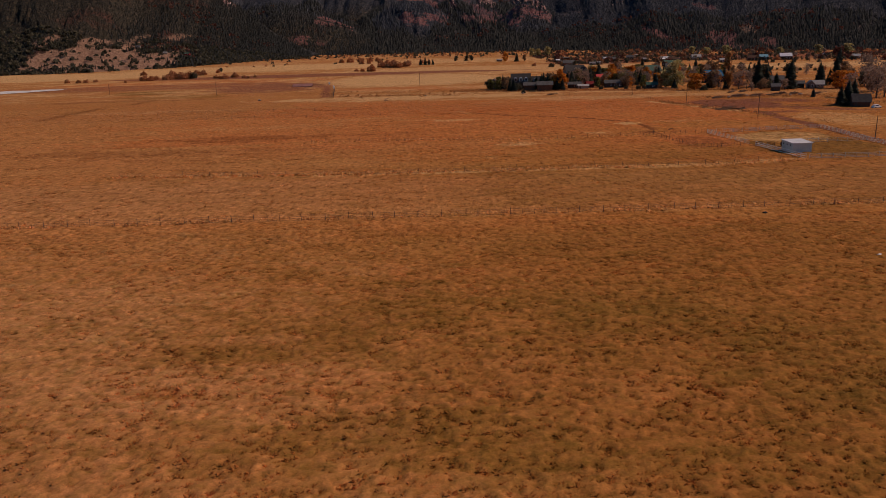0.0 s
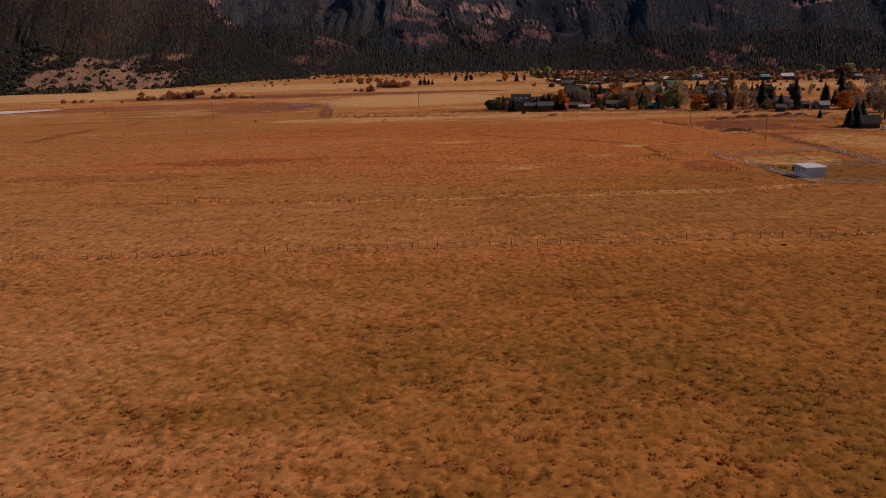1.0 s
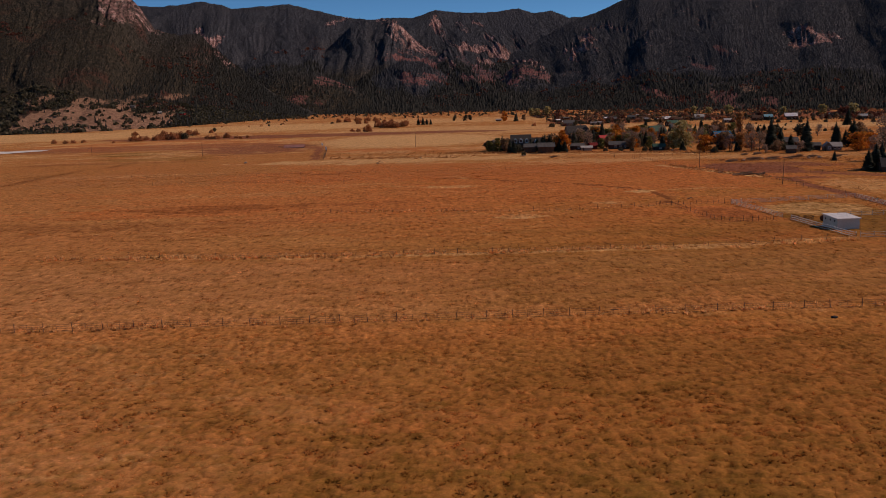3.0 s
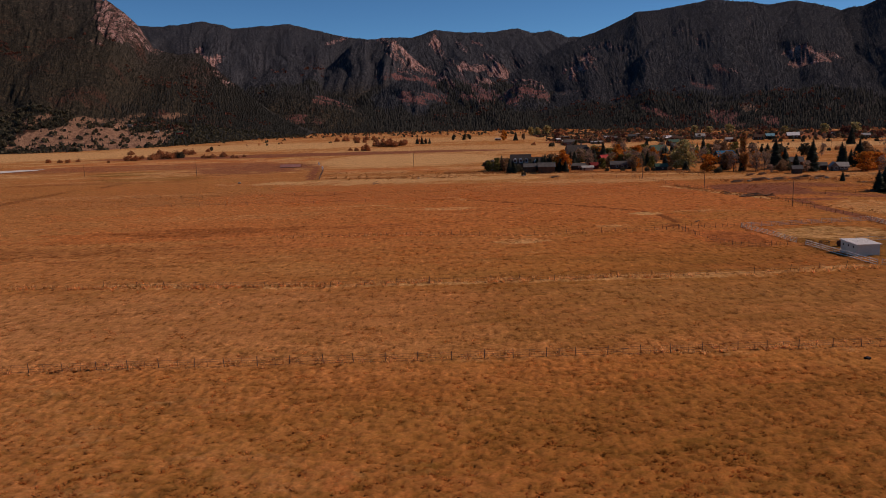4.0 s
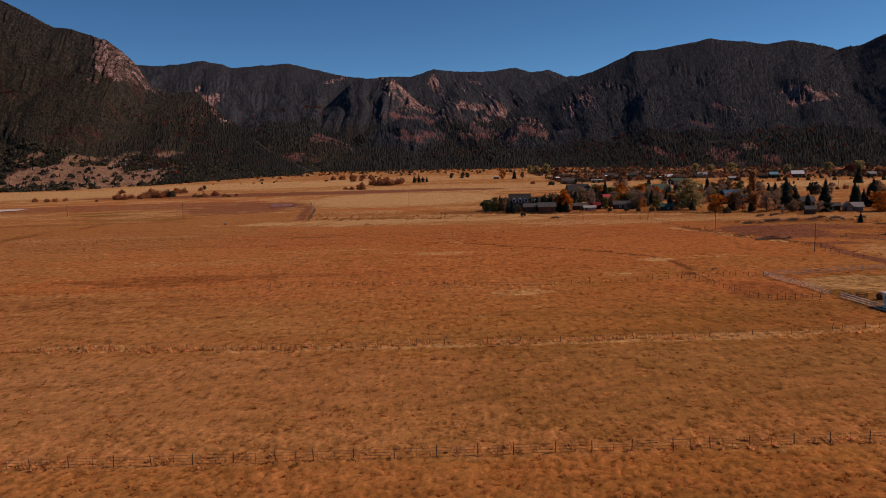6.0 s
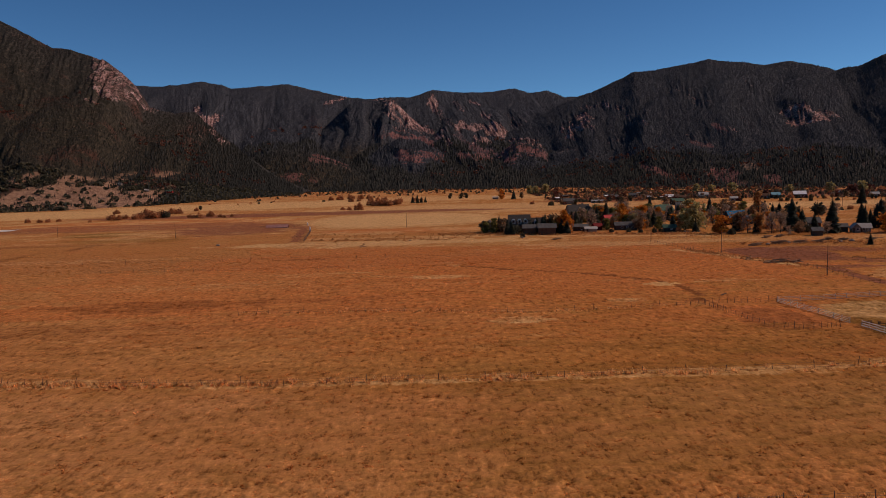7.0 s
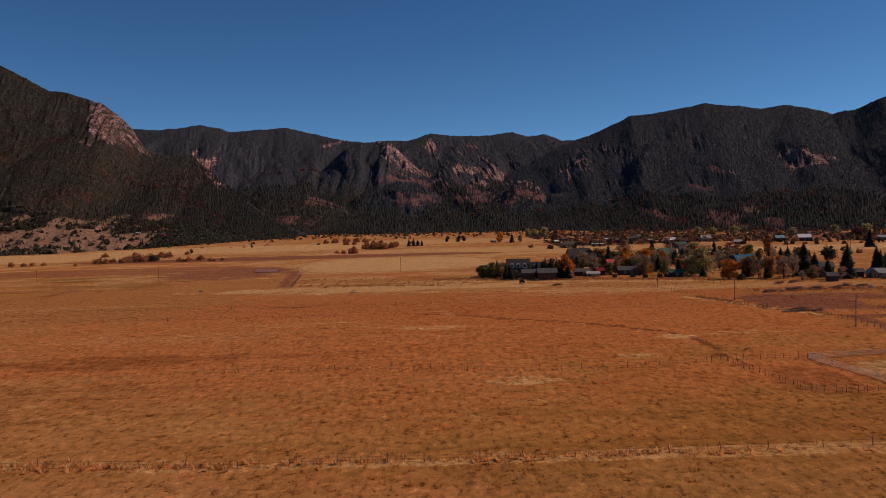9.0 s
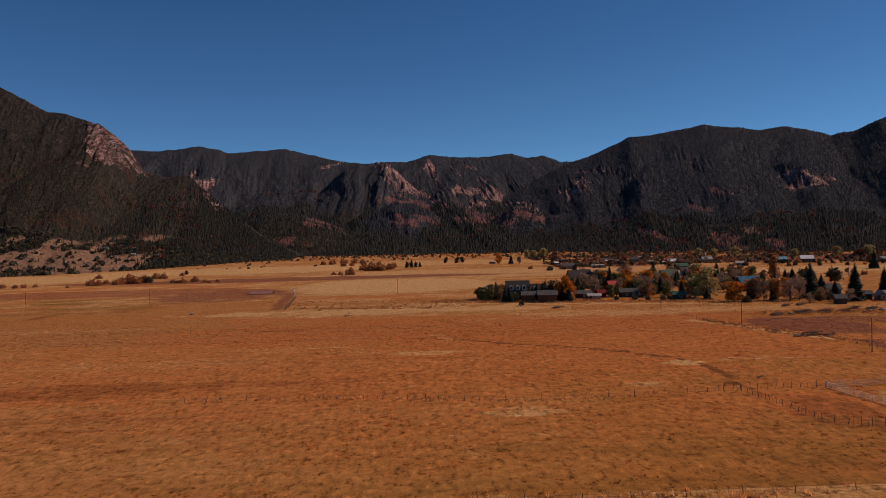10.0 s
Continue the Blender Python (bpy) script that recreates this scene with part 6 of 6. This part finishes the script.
wd = np.concatenate([weeds(5, 454, 130, 419, 5, 900, 1), weeds(15, 462, 85, 442, 4, 300, 16), weeds(-60, 440, 20, 432, 8, 200, 15), weeds(100, 343, 112, 300, 1.6, 90, 2), weeds(125, 362, 178, 360, 3.5, 260, 3), weeds(112, 298, 130, 250, 1.6, 90, 4),
                     weeds(118, 425, 240, 402, 9, 420, 6), weeds(-80, 470, 20, 455, 8, 160, 12)])
wd = np.concatenate([wd, weeds(-57, 436, 11, 421, 1.0, 160, 31),
                     weeds(100, 350, 116, 300, 1.5, 120, 37), weeds(116, 300, 126, 280, 1.5, 60, 38), weeds(120, 372, 190, 350, 6, 160, 39)])
scrub("weed_belt", "dry grey brown weeds and sage along the ditch", wd, rng.uniform(0.3, 0.95, len(wd)), 1.8, MAT_WEED, 11, 11, 0.26)

# ---------------------------------------------------------------- logs, brush, ditch works
def log_pile(name, label, x, y, turn, length, count, seed, mat=MAT_LOG):
    r_ = random.Random(seed)
    t = thing(name, pose(x, y, floor_at(x, y), 0, 0, turn), label, "logs")
    for i in range(count):
        bm = bmesh.new()
        L = length * r_.uniform(0.5, 1.0)
        rad = r_.uniform(0.10, 0.24)
        z = rad + 0.34 * (i % 3)
        a = Vector((-L / 2 + r_.uniform(-1, 1), r_.uniform(-1.2, 1.2), z))
        b_ = Vector((L / 2 + r_.uniform(-1, 1), r_.uniform(-1.2, 1.2), z + r_.uniform(0, 0.6)))
        mid = (a + b_) / 2 + Vector((0, r_.uniform(-0.2, 0.2), r_.uniform(-0.05, 0.1)))
        tube(bm, a, mid, rad, rad * 0.9, 6)
        tube(bm, mid, b_, rad * 0.9, rad * 0.6, 6)
        for s in range(2):
            p = a.lerp(b_, r_.uniform(0.2, 0.9))
            tube(bm, p, p + Vector((r_.uniform(-0.7, 0.7), r_.uniform(-0.7, 0.7), r_.uniform(0.3, 1.1))), rad * 0.4, 0.02, 4)
        part("log", bm, mat, t)


for x, y, turn, L, n, s in ((111.5, 302, 10, 5, 9, 1), (115, 302.5, -20, 5, 9, 2), (119.5, 301.5, 5, 4, 7, 20), (108, 311, 40, 3.5, 5, 3), (74, 242.6, -8, 4, 1, 21), (130, 357, 5, 6, 8, 4), (141, 361, -5, 7, 9, 5), (150, 362, 4, 7, 8, 6), (158.5, 363.5, -4, 6, 8, 7),
                            (171, 369, 6, 6, 8, 8), (166, 372, -20, 6, 7, 9), (155, 391, 3, 5, 7, 10), (148, 389, 15, 5, 6, 11), (182, 368, 0, 6, 7, 12), (-27.5, 397, 75, 9, 3, 13), (60, 408, 8, 5, 4, 14)):
    log_pile("log_pile", "heap of grey weathered logs and dead branches", x, y, turn, L, n, s)


def stone(x, y, r, seed):
    bm = bmesh.new()
    bmesh.ops.create_icosphere(bm, subdivisions=2, radius=r)
    for v in bm.verts:
        v.co *= 1 + 0.3 * noise.noise(v.co * (1.6 / r) + Vector((seed, 0, 0)))
        v.co.z *= 0.65
    ob = new("boulder", finish(bm, "boulder", MAT_STONE))
    ob.matrix_basis = pose(x, y, floor_at(x, y) + r * 0.3, 0, 0, seed * 40)
    tagged(ob, "rough grey field boulder in dry grass", "boulder", "boulders")


for i, (x, y, r) in enumerate(((136, 360, 0.8), (139, 363, 0.6), (146, 364, 0.9), (128, 431, 0.6), (130.5, 430, 0.5), (127, 433, 0.7), (133, 429, 0.5), (-100, 424, 0.9), (166, 362, 0.8), (46, 424, 0.7), (-8, 425, 0.6), (172, 365, 1.0))):
    stone(x, y, r, i)


def head_gate():
    g = thing("ditch_gate", pose(-70, 509, floor_at(-70, 509)), "white timber ditch headgate beside a dirt lane", "gate")
    for dx, dy in ((0, 0), (-1.5, 7), (-11, 54), (-9.5, 47)):
        bm = bmesh.new()
        box(bm, dx - 0.25, dy - 0.25, -0.3, dx + 0.25, dy + 0.25, 2.2, 0.03)
        part("post", bm, MAT_WHITE, g)
    for (ax, ay), (bx, by) in (((0, 0), (-1.5, 7)), ((-9.5, 47), (-11, 54))):
        for z in (0.6, 1.3, 1.9):
            bm = bmesh.new()
            tube(bm, (ax, ay, z), (bx, by, z), 0.12, 0.12, 5)
            part("rail", bm, MAT_WHITE, g)


head_gate()
house("low_shed", "long low cattle shelter with a faded red roof", -97, 545, 3, 13, 4, 0.5, 1.9, MAT_GREYWALL, simple("faded_red_roof", (0.30, 0.13, 0.10), (0.42, 0.2, 0.16), 0.5), 0, 0, door=False)
fence("rail_fence", "grey rail fence beside the cattle shelter", [(-108, 546), (-84, 550)], 3.0, OLDPOSTS, (0.5, 1.0), 21, None, 3, 0.1, 0.06, MAT_LOG, "rail")
fence("board_fence", "dark board fence along the dirt lane", [(-60, 430), (-69, 505)], 3.0, OLDPOSTS, (0.5, 1.0, 1.4), 22, None, 2, 0.1, 0.08, MAT_POST, "rail")
house("cabin", "small pale cabin on the juniper hillside", -329, 936, 10, 6, 4, 2.0, 3.2, MAT_GREYWALL, MAT_PALEROOF, 3, 0, base=22)
house("cabin", "red walled cabin on the juniper hillside", -306, 946, -5, 9, 5, 2.2, 3.6, MAT_DULLRED, MAT_GREENROOF, 2, 0, base=20)
house("cabin", "white cabin high on the juniper hillside", -369, 958, 5, 7, 5, 2.2, 3.6, MAT_GREYWALL, MAT_GREYROOF, 2, 0, base=30)

# pale farm road far across the valley
rx = np.linspace(-420, -284, 34)
rows = []
for x in rx:
    yy = 577 - (-289 - x) * 0.69
    half = min(24, 8 + max(0, -289 - x) * 0.45) * (1 + 0.12 * math.sin(x * 0.31))
    rows.append([(x, yy - half, floor_at(x, yy - half) + 0.3), (x, yy + half, floor_at(x, yy + half) + 0.3)])
co = np.array(rows).reshape(-1, 3)
q = np.array([[2 * i, 2 * i + 2, 2 * i + 3, 2 * i + 1] for i in range(len(rx) - 1)])
tagged(new("road", fast_mesh("road", co, q, MAT_ROADPALE)), "wide pale gravel farm road across the valley", "road", kind="structure")


# ---------------------------------------------------------------- grass
def stand(x, y):
    return lift(x, y) + 0.5 * fbm(x / 60, y / 60, 3) * smooth(20, 60, y) + 0.25 * fbm(x / 9, y / 9, 5, 3)


def canopy(name, label, y0, y1, dx, dy, tall, seed, size, fade, depth):
    """The standing grass of a stretch of pasture as one rough sheet of tussocks, lying on the ground."""
    ys = np.arange(y0, y1 + dy, dy)
    half = 0.63 * y1 + 8
    xs = np.arange(-half, half + dx, dx)
    gx2, gy2 = np.meshgrid(xs, ys)
    j = np.random.default_rng(seed)
    gx2 = gx2 + j.uniform(-0.35, 0.35, gx2.shape) * dx
    gy2 = gy2 + j.uniform(-0.35, 0.35, gy2.shape) * dy
    big = fbm(gx2 / size, gy2 / (size * 0.8), seed, 4, 0.8)
    wide = fbm(gx2 / 9, gy2 / 6, seed + 3, 3)
    t = smooth(0.2, 0.8, 0.54 + 1.6 * big + 0.25 * wide)
    t = 0.6 + (t - 0.6) * depth
    t = np.clip(t + 0.45 * mask_at("pale", gx2, gy2) * (np.abs(gy2 - 152) < 29), 0, 1.3)
    rag = 9 * fbm(gx2 / 7, gy2 / 7, seed + 5, 3)
    edge = np.minimum(smooth(y0, y0 + 4, gy2 + 0.5 * rag), smooth(y1, y1 - fade, gy2)) * smooth(0.63 * gy2 + 7, 0.63 * gy2 - 1, np.abs(gx2) + rag * 0.7)
    z = stand(gx2, gy2) + (0.08 + tall * t + j.uniform(-0.32, 0.32, t.shape) * tall) * edge - 0.12 * (1 - edge)
    n, m = gx2.shape
    k = np.arange(n * m).reshape(n, m)
    quad = np.stack([k[:-1, :-1], k[:-1, 1:], k[1:, 1:], k[1:, :-1]], -1)
    seen = np.abs(gx2[:-1, :-1]) < 0.63 * gy2[:-1, :-1] + 8
    quad = quad[seen]
    used, inv = np.unique(quad, return_inverse=True)
    co = np.stack([gx2, gy2, z], -1).reshape(-1, 3)[used]
    me = fast_mesh(name, co, inv.reshape(-1, 4), MAT_GRASS, flat=True)
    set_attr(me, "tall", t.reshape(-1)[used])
    for key in masks:
        set_attr(me, key, mask_at(key, co[:, 0], co[:, 1]))
    return tagged(new(name, me), label, "grass", kind="stuff")


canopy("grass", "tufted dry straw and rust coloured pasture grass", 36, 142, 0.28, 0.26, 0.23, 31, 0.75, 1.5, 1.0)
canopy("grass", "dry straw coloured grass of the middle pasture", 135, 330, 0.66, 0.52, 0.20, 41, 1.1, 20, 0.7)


def clumps(name, label, x, y, size, tone, high, wide, stalks, q, lean=1.1, pale=0.0):
    """Clumps of dry stalks at many places, joined into one, each clump with its own tone."""
    n = len(x)
    a = q.uniform(0, 6.283, (n, stalks))
    rad = wide * np.sqrt(q.random((n, stalks))) * size[:, None]
    bx, by = x[:, None] + rad * np.cos(a), y[:, None] + rad * np.sin(a) * 0.8
    h = high * q.uniform(0.55, 1.1, (n, stalks)) * size[:, None]
    w = wide * q.uniform(0.22, 0.46, (n, stalks)) * size[:, None]
    f = a + q.normal(0, 0.7, (n, stalks))
    z = stand(bx, by) + 0.02 + 0.13 * smooth(336, 312, by)
    out = lean * h * q.uniform(0.6, 1.3, (n, stalks))
    sx, sy = w * np.sin(f), -w * np.cos(f)
    co = np.stack([np.stack([bx + sx, by + sy, z], -1), np.stack([bx - sx, by - sy, z], -1),
                   np.stack([bx + out * np.cos(f), by + out * np.sin(f), z + h], -1)], 2).reshape(-1, 3)
    me = fast_mesh(name, co, np.arange(len(co)).reshape(-1, 3), MAT_TUFT)
    set_attr(me, "tone", np.repeat(tone, 3 * stalks))
    for key in masks:
        set_attr(me, key, np.maximum(mask_at(key, co[:, 0], co[:, 1]), pale * (key == "pale")))
    return tagged(new(name, me), label, "grass", kind="stuff")


def tussocks(name, label, count, y0, y1, high, wide, stalks, seed, patch=1.6, vary=0.2):
    """Clumps strewn over a stretch of pasture, in loose drifts."""
    q = np.random.default_rng(seed)
    y = y0 + (y1 - y0) * q.random(count) ** 0.9
    x = q.uniform(-1, 1, count) * (0.62 * y + 6)
    ends = smooth(y1, y1 - 0.35 * (y1 - y0), y + 8 * fbm(x / 11, y / 9, seed + 6, 3)) * smooth(y0 - 1, y0 + 22, y + 14 * fbm(x / 9, y / 7, seed + 8, 3) + (30 if y0 < 60 else 0))
    keep = q.random(count) < ends * np.clip(0.62 + patch * fbm(x / 5.0, y / 4.0, seed, 4, 0.65), 0.12, 1)
    x, y = x[keep], y[keep]
    size = q.uniform(0.6, 1.25, len(x)) * (0.85 + 0.5 * fbm(x / 14, y / 10, seed + 2, 3))
    tone = np.clip(0.42 + 0.5 * fbm(x / 3.0, y / 2.4, seed + 4, 3) + q.normal(0, vary, len(x)), 0, 1)
    return clumps(name, label, x, y, size, tone, high, wide, stalks, q, 1.6)


def fringe(label, line, half, per_metre, high, seed):
    """Pale uncut grass left standing along a fence."""
    q = np.random.default_rng(seed)
    xs, ys = [], []
    for (ax, ay), (bx, by) in zip(line, line[1:]):
        n = int(per_metre * math.hypot(bx - ax, by - ay))
        k = q.random(n)
        xs.append(ax + (bx - ax) * k)
        ys.append(ay + (by - ay) * k + q.normal(0, half, n))
    x, y = np.concatenate(xs), np.concatenate(ys)
    keep = q.random(len(x)) < np.clip(0.55 + 1.8 * fbm(x / 7.0, y / 3.0, seed, 3), 0.1, 1)
    x, y = x[keep], y[keep]
    return clumps("tall_grass", label, x, y, q.uniform(0.5, 1.2, len(x)), np.clip(q.normal(0.45, 0.2, len(x)), 0, 1), high, 0.22, 14, q, 0.5, 0.8)


fringe("pale tall dry grass standing along the old fence", [(-80, 178.6), (-21, 174.4), (24, 174.6), (65, 175.4), (87, 177.5)], 0.8, 9, 0.75, 45)
fringe("pale dry grass left standing along the near fence", [(-78, 128.4), (4, 129.4), (90, 131)], 0.7, 6, 0.5, 47)
fringe("pale dry grass along a faint fence line", [(-40, 233.6), (-14, 234.5), (24, 227), (65, 231)], 1.2, 4, 0.5, 49)
tussocks("grass_tussocks", "tufts of dry straw and rust grass in the near pasture", 40000, 36, 158, 0.17, 0.30, 7, 61)
tussocks("grass_tussocks", "tufts of dry grass across the middle pasture", 62000, 124, 440, 0.19, 0.46, 6, 63, 1.8, 0.30)
